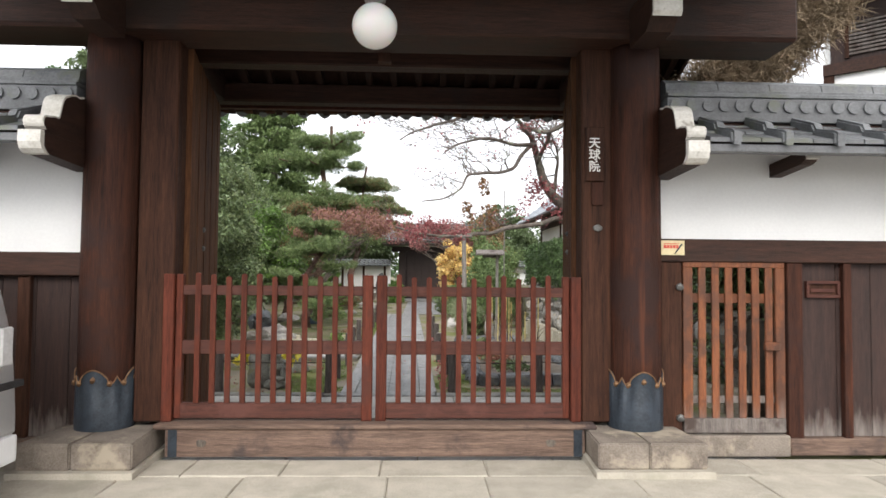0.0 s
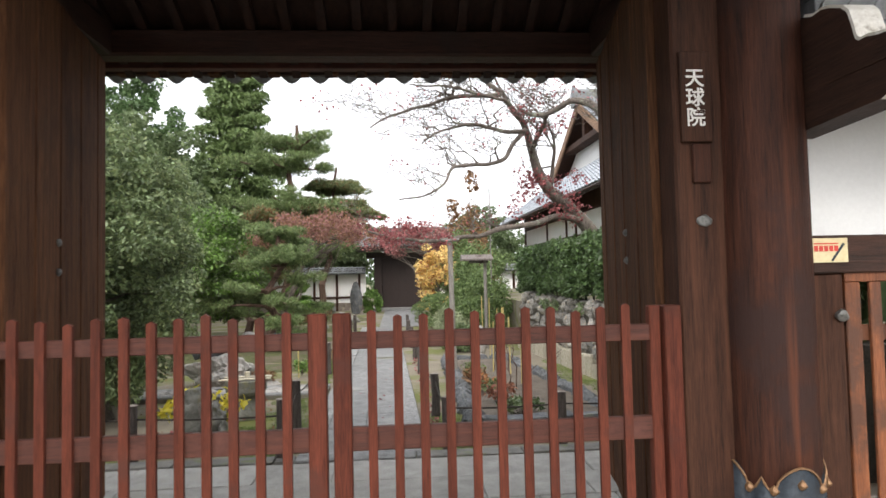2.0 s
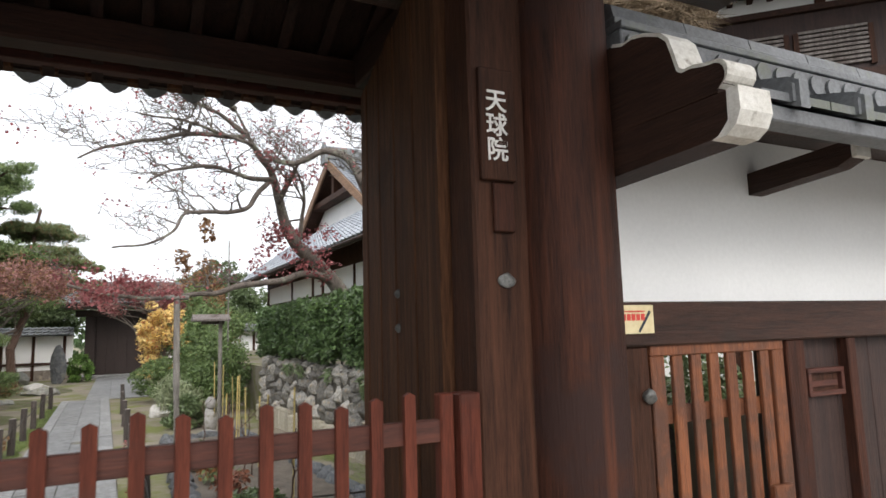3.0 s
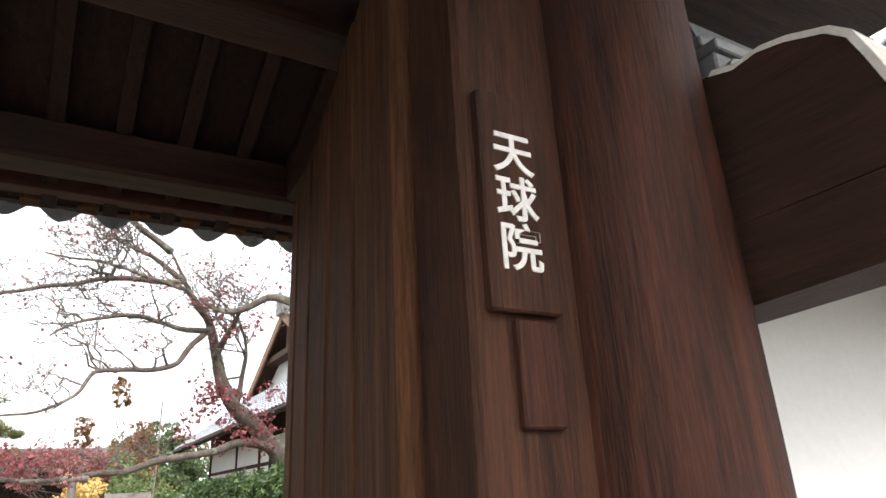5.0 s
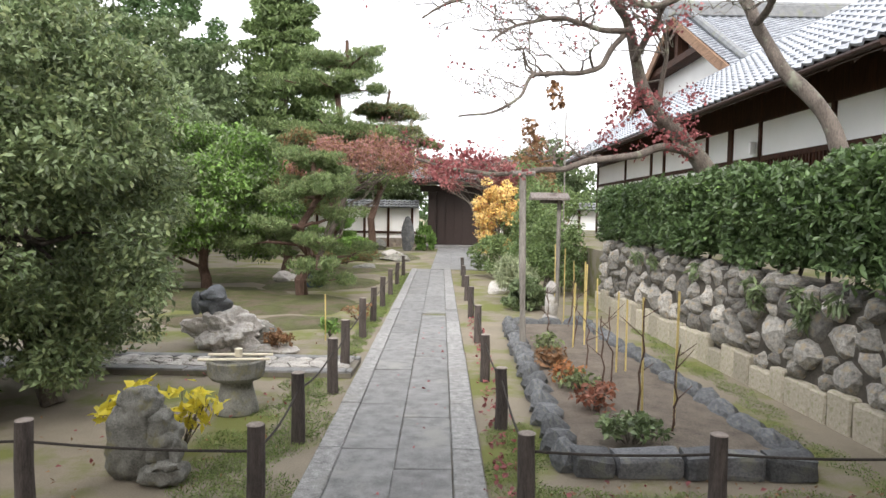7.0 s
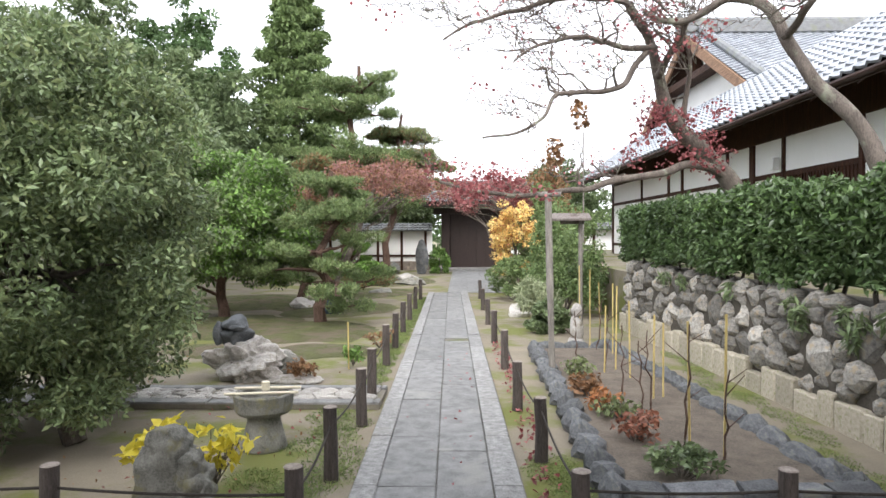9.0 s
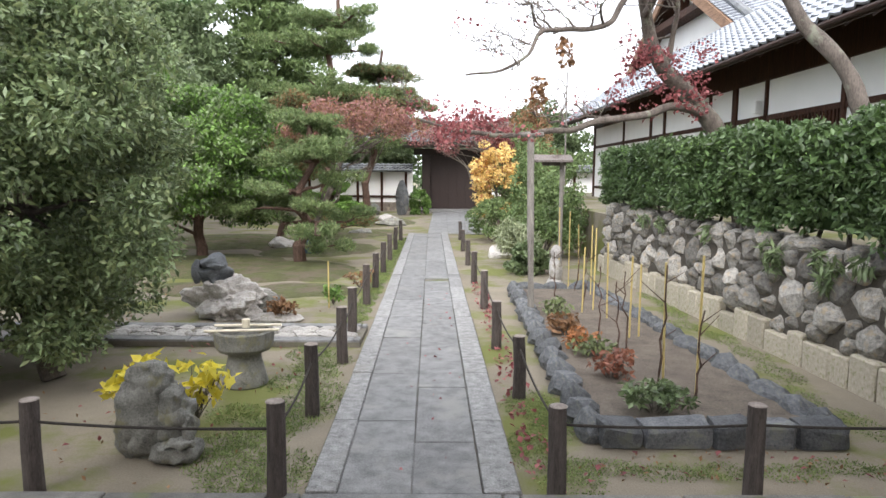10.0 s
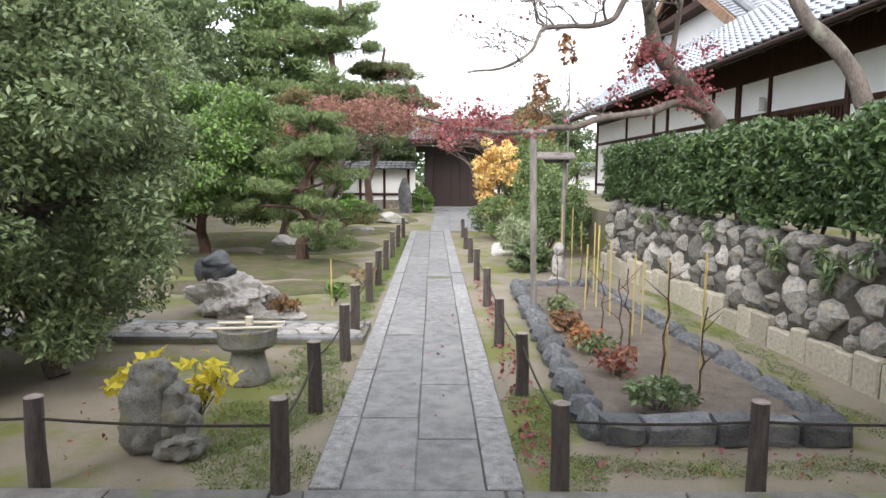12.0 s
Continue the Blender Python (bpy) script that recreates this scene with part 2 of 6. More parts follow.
SOIL = material("sandy_soil_with_moss", (0.155, 0.132, 0.098), (0.265, 0.23, 0.172), 1.3, (1, 1, 1), 0.95, 0.35, 70, stain=(0.135, 0.145, 0.04), stain_scale=0.75, stain_at=0.485, obj=False)
BED_SOIL = material("brown_bed_soil", (0.085, 0.07, 0.055), (0.21, 0.175, 0.14), 5, (1, 1, 1), 0.95, 0.9, 45, obj=False, dist=0.04)
ASPHALT = material("grey_asphalt", (0.10, 0.10, 0.098), (0.19, 0.187, 0.18), 2, (1, 1, 1), 0.9, 0.4, 120, obj=False)


def leaf_material(name, dark, light, gloss=0.45, k=0.45, glow=0.3):
    return material(name, dark, light, 3.0, (1, 1, 1), gloss, 0, 9, island=k, through_light=glow, spec=0.4)


LEAF_T1 = leaf_material("deep_green_broad_leaf", (0.10, 0.145, 0.065), (0.24, 0.30, 0.15), 0.33, 0.5)
LEAF_HEDGE = leaf_material("glossy_hedge_leaf", (0.06, 0.105, 0.038), (0.15, 0.22, 0.09), 0.33, 0.5)
LEAF_BRIGHT = leaf_material("bright_green_leaf", (0.09, 0.17, 0.035), (0.22, 0.36, 0.085), 0.5, 0.4)
LEAF_PINE = leaf_material("green_pine_needles", (0.095, 0.15, 0.055), (0.225, 0.295, 0.12), 0.6, 0.4)
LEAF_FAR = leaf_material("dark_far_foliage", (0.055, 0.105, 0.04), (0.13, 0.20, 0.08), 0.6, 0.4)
LEAF_FAR2 = leaf_material("olive_far_foliage", (0.085, 0.125, 0.055), (0.18, 0.23, 0.11), 0.6, 0.4)
LEAF_OLIVE = leaf_material("olive_green_leaf", (0.10, 0.135, 0.05), (0.24, 0.28, 0.13), 0.5, 0.4)
LEAF_RUSSET = leaf_material("russet_leaf", (0.20, 0.07, 0.045), (0.38, 0.18, 0.11), 0.5, 0.4, 0.35)
LEAF_GRASS = leaf_material("short_grass", (0.11, 0.16, 0.045), (0.25, 0.31, 0.11), 0.6, 0.4)
LEAF_STRAW = leaf_material("dry_straw", (0.16, 0.12, 0.08), (0.36, 0.28, 0.19), 0.8, 0.35, 0.15)
LEAF_RED = leaf_material("crimson_maple_leaf", (0.19, 0.05, 0.055), (0.40, 0.15, 0.15), 0.6, 0.45, 0.4)
LEAF_PINK = leaf_material("dusty_rose_maple_leaf", (0.23, 0.105, 0.092), (0.42, 0.24, 0.21), 0.6, 0.4, 0.4)
LEAF_RUST = leaf_material("rust_brown_leaf", (0.16, 0.085, 0.04), (0.33, 0.19, 0.10), 0.6, 0.4, 0.35)
LEAF_ORANGE = leaf_material("orange_red_leaf", (0.30, 0.11, 0.045), (0.52, 0.25, 0.10), 0.5, 0.4, 0.35)
LEAF_YELLOW = leaf_material("yellow_leaf", (0.55, 0.45, 0.03), (0.80, 0.72, 0.12), 0.5, 0.25, 0.4)
LEAF_GOLD = leaf_material("golden_maple_leaf", (0.66, 0.46, 0.13), (0.90, 0.72, 0.36), 0.6, 0.3, 0.4)
LEAF_SILVER = leaf_material("pale_variegated_leaf", (0.20, 0.24, 0.12), (0.50, 0.54, 0.36), 0.5, 0.3, 0.3)

# ---- builders ----


def mesh_of(name, bm, mat, smooth=False):
    me = bpy.data.meshes.new(name)
    bm.normal_update()
    bm.to_mesh(me)
    bm.free()
    if smooth:
        me.polygons.foreach_set("use_smooth", [True] * len(me.polygons))
    me.materials.append(mat)
    return me


def part(name, bm, mat, parent=None, label="", smooth=False):
    ob = new(name, mesh_of(name, bm, mat, smooth))
    if parent:
        ob.parent = parent
        if parent.type == "EMPTY":
            ob.matrix_parent_inverse = Matrix.Translation(-parent.location)
    if label:
        tagged(ob, label)
    return ob


def thing(name, at, label, category, group="", kind=""):
    ob = new(name)
    ob.location = at
    ob.empty_display_size = 0.1
    return tagged(ob, label, category, group, kind)


def structure(name, bm, mat, label, smooth=False):
    return tagged(part(name, bm, mat, None, "", smooth), label, name.split("_")[0], "", "structure")


def box(x0, y0, z0, x1, y1, z1, bevel=0.006, bm=None, seg=1):
    b = bm or bmesh.new()
    r = bmesh.ops.create_cube(b, size=1, matrix=Matrix.LocRotScale(((x0 + x1) / 2, (y0 + y1) / 2, (z0 + z1) / 2), None, (x1 - x0, y1 - y0, z1 - z0)))
    if bevel:
        vs = set(r["verts"])
        es = [e for e in b.edges if e.verts[0] in vs and e.verts[1] in vs]
        bmesh.ops.bevel(b, geom=es, offset=bevel, segments=seg, affect="EDGES", profile=0.7)
    return b


def prism(points, axis, a, b_, bm=None):
    """Extrudes a closed outline; points are (u, v) in the plane across the axis: x -> (y, z), y -> (x, z), z -> (x, y)."""
    b = bm or bmesh.new()
    put = {"x": lambda u, v, w: (w, u, v), "y": lambda u, v, w: (u, w, v), "z": lambda u, v, w: (u, v, w)}[axis]
    lo = [b.verts.new(put(u, v, a)) for u, v in points]
    hi = [b.verts.new(put(u, v, b_)) for u, v in points]
    n = len(points)
    fs = [b.faces.new(lo), b.faces.new(hi[::-1])]
    for i in range(n):
        fs.append(b.faces.new((lo[i], hi[i], hi[(i + 1) % n], lo[(i + 1) % n])))
    bmesh.ops.recalc_face_normals(b, faces=fs)
    return b


def flat_prism(points, axis, a, b_):
    """A prism with a hollow outline, its end faces cut into triangles."""
    b = prism(points, axis, a, b_)
    bmesh.ops.triangulate(b, faces=[f for f in b.faces if len(f.verts) > 4])
    return b


def cushion(sx, sy, sz, seed, at, bm=None, power=0.55, rough=0.06):
    """A block with well-rounded edges and a worn skin."""
    b = bm or bmesh.new()
    vs = bmesh.ops.create_icosphere(b, subdivisions=4, radius=1)["verts"]
    off = Vector((seed * 3.3, seed * 1.7, seed))
    for v in vs:
        p = v.co.normalized()
        q = Vector([math.copysign(abs(c) ** power, c) for c in p])
        q *= 1 + rough * noise.noise(q * 1.6 + off) + rough * 0.4 * noise.noise(q * 6 + off)
        v.co = Vector((q.x * sx + at[0], q.y * sy + at[1], q.z * sz + at[2]))
    return b


def tube(path, radii, sides=8, bm=None, cap=True):
    """A round sweep along a list of points with a radius at each."""
    b = bm or bmesh.new()
    rings = []
    pts = [Vector(p) for p in path]
    for i, p in enumerate(pts):
        d = (pts[min(i + 1, len(pts) - 1)] - pts[max(i - 1, 0)]).normalized()
        q = d.to_track_quat("Z", "Y")
        r = radii[i] if hasattr(radii, "__len__") else radii
        rings.append([b.verts.new(p + q @ Vector((r * math.cos(a * math.tau / sides), r * math.sin(a * math.tau / sides), 0))) for a in range(sides)])
    for r0, r1 in zip(rings, rings[1:]):
        best = min(range(sides), key=lambda k: (r1[k].co - r0[0].co).length)
        for k in range(sides):
            b.faces.new((r0[k], r0[(k + 1) % sides], r1[(k + 1 + best) % sides], r1[(k + best) % sides]))
    if cap:
        b.faces.new(rings[0][::-1])
        b.faces.new(rings[-1])
    return b


def lathe(profile, at=(0, 0, 0), sides=28, bm=None):
    """Turns (radius, height) pairs round the upright axis."""
    b = bm or bmesh.new()
    rings = [[b.verts.new((at[0] + r * math.cos(k * math.tau / sides), at[1] + r * math.sin(k * math.tau / sides), at[2] + z)) for k in range(sides)] for r, z in profile]
    for r0, r1 in zip(rings, rings[1:]):
        for k in range(sides):
            b.faces.new((r0[k], r0[(k + 1) % sides], r1[(k + 1) % sides], r1[k]))
    b.faces.new(rings[0][::-1])
    b.faces.new(rings[-1])
    return b


def rock(sx, sy, sz, seed, detail=3, rough=0.3, at=(0, 0, 0), bm=None, flat=0.0, freq=1.3):
    """A rough stone: a ball pushed about by noise, with flattened facets."""
    b = bm or bmesh.new()
    vs = bmesh.ops.create_icosphere(b, subdivisions=detail, radius=1)["verts"]
    off = Vector((seed * 7.31, seed * 3.17, seed * 1.93))
    cuts = [Vector((random.Random(seed * 31 + i).uniform(-1, 1), random.Random(seed * 57 + i).uniform(-1, 1), random.Random(seed * 91 + i).uniform(-0.6, 1))).normalized() for i in range(7)]
    for v in vs:
        p = v.co.copy()
        for c in cuts:
            d = p.dot(c)
            if d > 0.72:
                p -= c * (d - 0.72) * 0.9
        p *= 1 + rough * noise.noise(p * freq + off) + rough * 0.4 * noise.noise(p * freq * 3.2 + off)
        if flat and p.z < -flat:
            p.z = -flat
        v.co = Vector((p.x * sx + at[0], p.y * sy + at[1], p.z * sz + at[2]))
    return b


def leaves(centres, spread, count, size, aspect, seed, name, mat, parent, label="", droop=0.2, up=0.35, needle=False):
    """A crown of separate folded leaves round many centres: centres (n,3), spread (n,3)."""
    rg = np.random.default_rng(seed)
    c = np.asarray(centres, float)
    s = np.asarray(spread, float)
    idx = rg.integers(0, len(c), count)
    d = rg.normal(size=(count, 3))
    d /= np.linalg.norm(d, axis=1)[:, None]
    rad = rg.uniform(0.25, 1.0, count) ** 0.5
    p = c[idx] + d * s[idx] * rad[:, None]
    axis = d * 0.7 + rg.normal(size=(count, 3)) * 0.7
    axis[:, 2] += (0.5 if needle else -droop)
    axis /= np.linalg.norm(axis, axis=1)[:, None]
    nrm = rg.normal(size=(count, 3)) * 0.7
    nrm[:, 2] += up * 2
    side = np.cross(axis, nrm)
    side /= np.linalg.norm(side, axis=1)[:, None] + 1e-9
    nn = np.cross(side, axis)
    L = size * rg.uniform(0.6, 1.35, count)[:, None]
    W = L * aspect
    v = np.empty((count, 4, 3))
    v[:, 0] = p - axis * L * 0.5
    v[:, 1] = p + side * W * 0.5 + nn * W * 0.22
    v[:, 2] = p + axis * L * 0.5
    v[:, 3] = p - side * W * 0.5 + nn * W * 0.22
    me = bpy.data.meshes.new(name)
    me.vertices.add(count * 4)
    me.vertices.foreach_set("co", v.reshape(-1).astype(np.float32))
    base = np.arange(count, dtype=np.int32)[:, None] * 4
    tri = np.concatenate([base + 0, base + 1, base + 2, base + 0, base + 2, base + 3], axis=1).reshape(-1)
    me.loops.add(count * 6)
    me.loops.foreach_set("vertex_index", tri)
    me.polygons.add(count * 2)
    me.polygons.foreach_set("loop_start", np.arange(0, count * 6, 3, dtype=np.int32))
    me.polygons.foreach_set("loop_total", np.full(count * 2, 3, dtype=np.int32))
    me.update(calc_edges=True)
    me.validate()
    me.materials.append(mat)
    ob = new(name, me)
    if parent:
        ob.parent = parent
        ob.matrix_parent_inverse = Matrix.Translation(-parent.location)
    if label:
        tagged(ob, label)
    return ob


def shell_points(n, centre, radii, seed, low=-0.6, jitter=0.12):
    """Points spread over the upper skin of an uneven egg shape."""
    rg = random.Random(seed)
    out = []
    while len(out) < n:
        v = Vector((rg.gauss(0, 1), rg.gauss(0, 1), rg.gauss(0, 1))).normalized()
        if v.z < low:
            continue
        k = rg.uniform(0.62, 1.0) * (1 + 0.22 * noise.noise(v * 2.1 + Vector((seed, seed * 2, 0)))) + rg.uniform(-jitter, jitter)
        out.append((centre[0] + v.x * radii[0] * k, centre[1] + v.y * radii[1] * k, centre[2] + v.z * radii[2] * k))
    return out


def limb(a, b_, r0, r1, seed, bend=0.12, steps=6):
    """A crooked limb's points and radii from a to b."""
    rg = random.Random(seed)
    a, b_ = Vector(a), Vector(b_)
    ln = (b_ - a).length
    pts, rad = [], []
    for i in range(steps + 1):
        t = i / steps
        w = math.sin(math.pi * t) * bend * ln
        pts.append(a.lerp(b_, t) + Vector((rg.uniform(-1, 1), rg.uniform(-1, 1), rg.uniform(-1, 1))) * w * 0.6)
        rad.append(r0 + (r1 - r0) * t)
    return pts, rad

# ---- ground, street, path ----
G = -0.20   # garden level
GX = -0.37  # the gate's middle

# the ground is one sheet, with the raised terrace behind the stone wall as a bank of its own
structure("ground", box(-900, -900, G - 0.6, 900, 900, G, 0), SOIL, "sandy garden soil with patches of moss")
structure("road", box(-60, -30, G + 0.004, 60, 3.1, -0.015, 0), ASPHALT, "grey asphalt street")
apron = structure("pavement", box(-30, 3.1, G + 0.004, 30, 5.32, -0.012, 0), PAVE_JOINT, "sandy stone paving in front of the gate")
court = structure("floor_gate", box(-4.2, 5.32, G + 0.004, 3.2, 8.86, G + 0.02, 0), JOINT, "grey flagstone floor inside the gate")
SKEW = 0.015  # the path bears a little off the gate's axis
bed_ = box(-1.13, 9.1, G + 0.004, 0.215, 27.3, G + 0.012, 0)
for v in bed_.verts:
    v.co.x -= (v.co.y - 9.1) * SKEW
path = structure("path", bed_, JOINT, "straight garden path of grey granite slabs")
far_path = structure("path_far", box(-0.75, 27.3, G + 0.004, 1.35, 41.2, G + 0.012, 0), JOINT, "far stretch of the grey stone path")


def slab(name, parent, x0, y0, x1, y1, z0, z1, mat, gap=0.003, seed=0):
    """One stone of a paved surface, its top a little uneven."""
    rg = random.Random(seed)
    b = box(x0 + gap, y0 + gap, z0, x1 - gap, y1 - gap, z1 + rg.uniform(-0.004, 0.004), 0.008)
    for v in b.verts:
        if v.co.z > (z0 + z1) / 2:
            v.co.z += rg.uniform(-0.0025, 0.0025)
        v.co.x += rg.uniform(-0.004, 0.004)
        v.co.y += rg.uniform(-0.004, 0.004)
        if parent is path:
            v.co.x -= (v.co.y - 9.1) * SKEW
    return part(name, b, mat, parent)


rg = random.Random(11)
y = 9.12
k = 0
while y < 27.2:                       # the two inner rows and the long edge stones
    ln = rg.uniform(0.95, 1.45)
    if abs(y - 17.6) < 0.7:
        slab("slab", path, -1.12, y, 0.205, y + 0.3, G, G + 0.035, GRANITE, seed=k)
        y += 0.3
    slab("slab", path, -0.925, y, -0.47, min(y + ln, 27.25), G, G + 0.035, GRANITE, seed=k + 100)
    slab("slab", path, -0.47, y - 0.4 if k else y, -0.03, min(y + ln - 0.4, 27.25), G, G + 0.035, GRANITE, seed=k + 200)
    slab("edge_stone", path, -1.12, y, -0.925, min(y + ln, 27.25), G, G + 0.045, GRANITE_EDGE, seed=k + 300)
    slab("edge_stone", path, -0.03, y, 0.205, min(y + ln, 27.25), G, G + 0.045, GRANITE_EDGE, seed=k + 400)
    y += ln
    k += 1

for j in range(10):
    for i in range(3):
        slab("slab", far_path, -0.75 + i * 0.7, 27.3 + j * 1.38, -0.05 + i * 0.7, 28.68 + j * 1.38, G, G + 0.03, GRANITE, seed=700 + j * 3 + i)

rg = random.Random(5)
for j, (ya, yb) in enumerate(((3.12, 3.75), (3.75, 4.3), (4.3, 4.88), (4.88, 5.3))):   # street paving
    x = -9.0 + rg.uniform(0, 0.5)
    while x < 8.5:
        w = rg.uniform(0.7, 1.25)
        slab("paving_stone", apron, x, ya, x + w, yb, -0.06, 0.0, PAVING, 0.0035, j * 50 + int(x * 10) + 900)
        x += w
for j, (ya, yb) in enumerate(((5.55, 6.2), (6.2, 6.95), (6.95, 7.6), (7.6, 8.2), (8.2, 8.84))):
    x = -4.15
    while x < 3.1:
        w = min(rg.uniform(0.6, 1.3), 3.18 - x)
        slab("flagstone", court, x, ya, x + w, yb, G, G + 0.04, COURT, 0.004, j * 50 + int(x * 10) + 1900)
        x += w
kerb = structure("kerb", box(-7, 8.87, G + 0.002, 6.5, 9.09, G + 0.02, 0), JOINT, "row of dark kerb stones along the garden's edge")
x = -6.9
while x < 6.3:
    w = rg.uniform(0.7, 1.3)
    if x < -1.13 < x + w:
        w = -1.13 - x
    if x < 0.19 < x + w:
        w = 0.19 - x
    if w > 0.05:
        slab("kerb_stone", kerb, x, 8.87, x + w, 9.1, G, G + 0.05, KERB_STONE if not (-1.14 < x < 0.18) else GRANITE, 0.006, int(x * 13) + 3000)
    x += max(w, 0.02)

# ---- the gate ----
PILLAR_X = (-2.55, 1.735)
PY, PR = 5.425, 0.207


def collar(px, z0, r, thick, top, sides=48):
    """A sheet collar round a pillar whose upper edge follows top(angle)."""
    b = bmesh.new()
    rings = []
    for rr, hi in ((r, False), (r, True), (r - thick, True)):
        rings.append([b.verts.new((px + rr * math.cos(k * math.tau / sides), PY + rr * math.sin(k * math.tau / sides), top(k * math.tau / sides) if hi else z0)) for k in range(sides)])
    for r0, r1 in zip(rings, rings[1:]):
        for k in range(sides):
            b.faces.new((r0[k], r0[(k + 1) % sides], r1[(k + 1) % sides], r1[k]))
    return b


def cusp(a):
    """Cusped upper edge: broad lobes with a narrow dip and spike between them, four times round."""
    u = (a / (math.tau / 4) + 0.5) % 1.0
    d = abs(u - 0.5) * 2
    if d < 0.62:
        return 0.705 - 0.07 * (d / 0.62) ** 2
    if d < 0.80:
        return 0.60
    return 0.60 + 0.055 * ((d - 0.80) / 0.2) ** 1.3


for px in PILLAR_X:
    g = thing("gate_pillar", (px, PY, 0.24), "massive round red-brown wooden gate pillar with a copper shoe", "pillar", "gate pillars")
    prof = [(PR + 0.012 * math.sin(z * 1.1) * 0.4, z) for z in (0.235, 0.8, 1.4, 2.0, 2.6, 3.2, 3.42)]
    part("shaft", lathe(prof, (px, PY, 0), 40), WOOD_PILLAR, g, "", True)
    sh = part("copper_shoe", collar(px, 0.236, PR + 0.014, 0.012, cusp), COPPER, g, "blue-grey patinated copper shoe with a cusped edge", True)
    loop = [(px + (PR + 0.016) * math.cos(k * math.tau / 96), PY + (PR + 0.016) * math.sin(k * math.tau / 96), cusp(k * math.tau / 96)) for k in range(97)]
    part("gilt_rim", tube(loop, 0.006, 5), BRASS, sh, "dull gilt rim")
    for q in range(4):
        for da, uz in ((-0.17, 0.6), (0.0, 0.63), (0.17, 0.6)):
            aa = q * math.tau / 4 + da * 3.2
            part("gilt_boss", rock(0.022, 0.022, 0.026, 3, 2, 0.1, (px + (PR + 0.016) * math.cos(aa), PY + (PR + 0.016) * math.sin(aa), uz)), BRASS, sh)
    p = thing("pillar_plinth", (px, 5.2, 0), "worn brown-grey stone plinth under the gate pillar", "plinth", "pillar plinths")
    px = px + (-0.05 if px > 0 else 0.05)
    b = bmesh.new()
    prism([(px - 0.44, 4.80), (px + 0.44, 4.80), (px + 0.40, 5.6), (px - 0.40, 5.6)], "z", -0.02, 0.045, b)
    part("lower_block", b, PAVING, p, "pale stone footing")
    for xa, xb in ((-0.41, -0.03), (-0.026, 0.41)):
        bb = prism([(px + xa, 4.86), (px + xb, 4.86), (px + xb * 0.9, 5.58), (px + xa * 0.9, 5.58)], "z", 0.045, 0.235)
        bmesh.ops.bevel(bb, geom=bb.edges[:], offset=0.012, segments=2, affect="EDGES")
        part("upper_block", bb, PAD_STONE, p)
for sx in (-1, 1):                     # the jambs beside the pillars
    x0 = GX + sx * 1.655
    jamb = part("door_jamb", box(min(x0, x0 + sx * 0.30), 5.40, 0.27, max(x0, x0 + sx * 0.30), 5.6, 3.4, 0.012), WOOD, None)
    tagged(jamb, "dark wooden door jamb beside the gate pillar", "jamb", "gate jambs")
sill = thing("threshold", (GX, 5.4, 0), "weathered wooden threshold beam with knots and iron straps", "threshold")
part("beam", box(GX - 1.66, 5.3, 0.02, GX + 1.66, 5.52, 0.235, 0.015, seg=2), WOOD_SILL, sill)
part("top_board", box(GX - 1.75, 5.28, 0.236, GX + 1.75, 5.55, 0.275, 0.01), WOOD_SILL, sill)
for sx in (-1, 1):
    part("iron_strap", box(GX + sx * 1.60 - 0.035, 5.292, 0.02, GX + sx * 1.60 + 0.035, 5.3, 0.24, 0.003), COPPER, sill)
    part("knot", rock(0.045, 0.008, 0.035, 5, 2, 0.2, (GX + sx * 1.38, 5.3, 0.13)), BARK, sill)

# low slatted gate, two wings
FX = -0.412  # the low gate's middle
for sx, x0, x1 in ((-1, FX - 1.6, FX - 0.015), (1, FX + 0.015, FX + 1.6)):
    w = thing("low_gate_wing", ((x0 + x1) / 2, 5.44, 0.28), "red-brown slatted wooden gate wing, closed", "gate", "low gate wings")
    part("rail", box(x0, 5.425, 1.285, x1, 5.465, 1.365, 0.004), RED_FENCE_X, w)
    part("rail", box(x0, 5.425, 0.81, x1, 5.465, 0.92, 0.004), RED_FENCE_X, w)
    part("bottom_rail", box(x0, 5.42, 0.295, x1, 5.47, 0.42, 0.006), RED_FENCE_X, w)
    n = 12
    meet = x1 if sx < 0 else x0
    part("stile", box(min(meet, meet + sx * 0.085), 5.405, 0.277, max(meet, meet + sx * 0.085), 5.475, 1.455, 0.006), RED_FENCE, w)
    out = x0 if sx < 0 else x1
    part("stile", box(min(out, out - sx * 0.055), 5.415, 0.295, max(out, out - sx * 0.055), 5.475, 1.455, 0.006), RED_FENCE, w)
    for i in range(1, n):
        xc = meet + sx * (0.06 + (1.585 - 0.115) * i / n)
        zt = 1.455 + 0.015 * math.sin(i * 1.9)
        b = prism([(xc - 0.021, 0.421), (xc + 0.021, 0.421), (xc + 0.021, zt - 0.012), (xc, zt), (xc - 0.021, zt - 0.012)], "y", 5.405, 5.43)
        part("slat", b, RED_FENCE, w)
    post = part("gate_post", box(min(FX + sx * 1.606, FX + sx * 1.69), 5.38, 0.276, max(FX + sx * 1.606, FX + sx * 1.69), 5.48, 1.455, 0.006), RED_FENCE, None)
    tagged(post, "red-brown post of the low gate against the jamb", "gate post", "low gate posts")

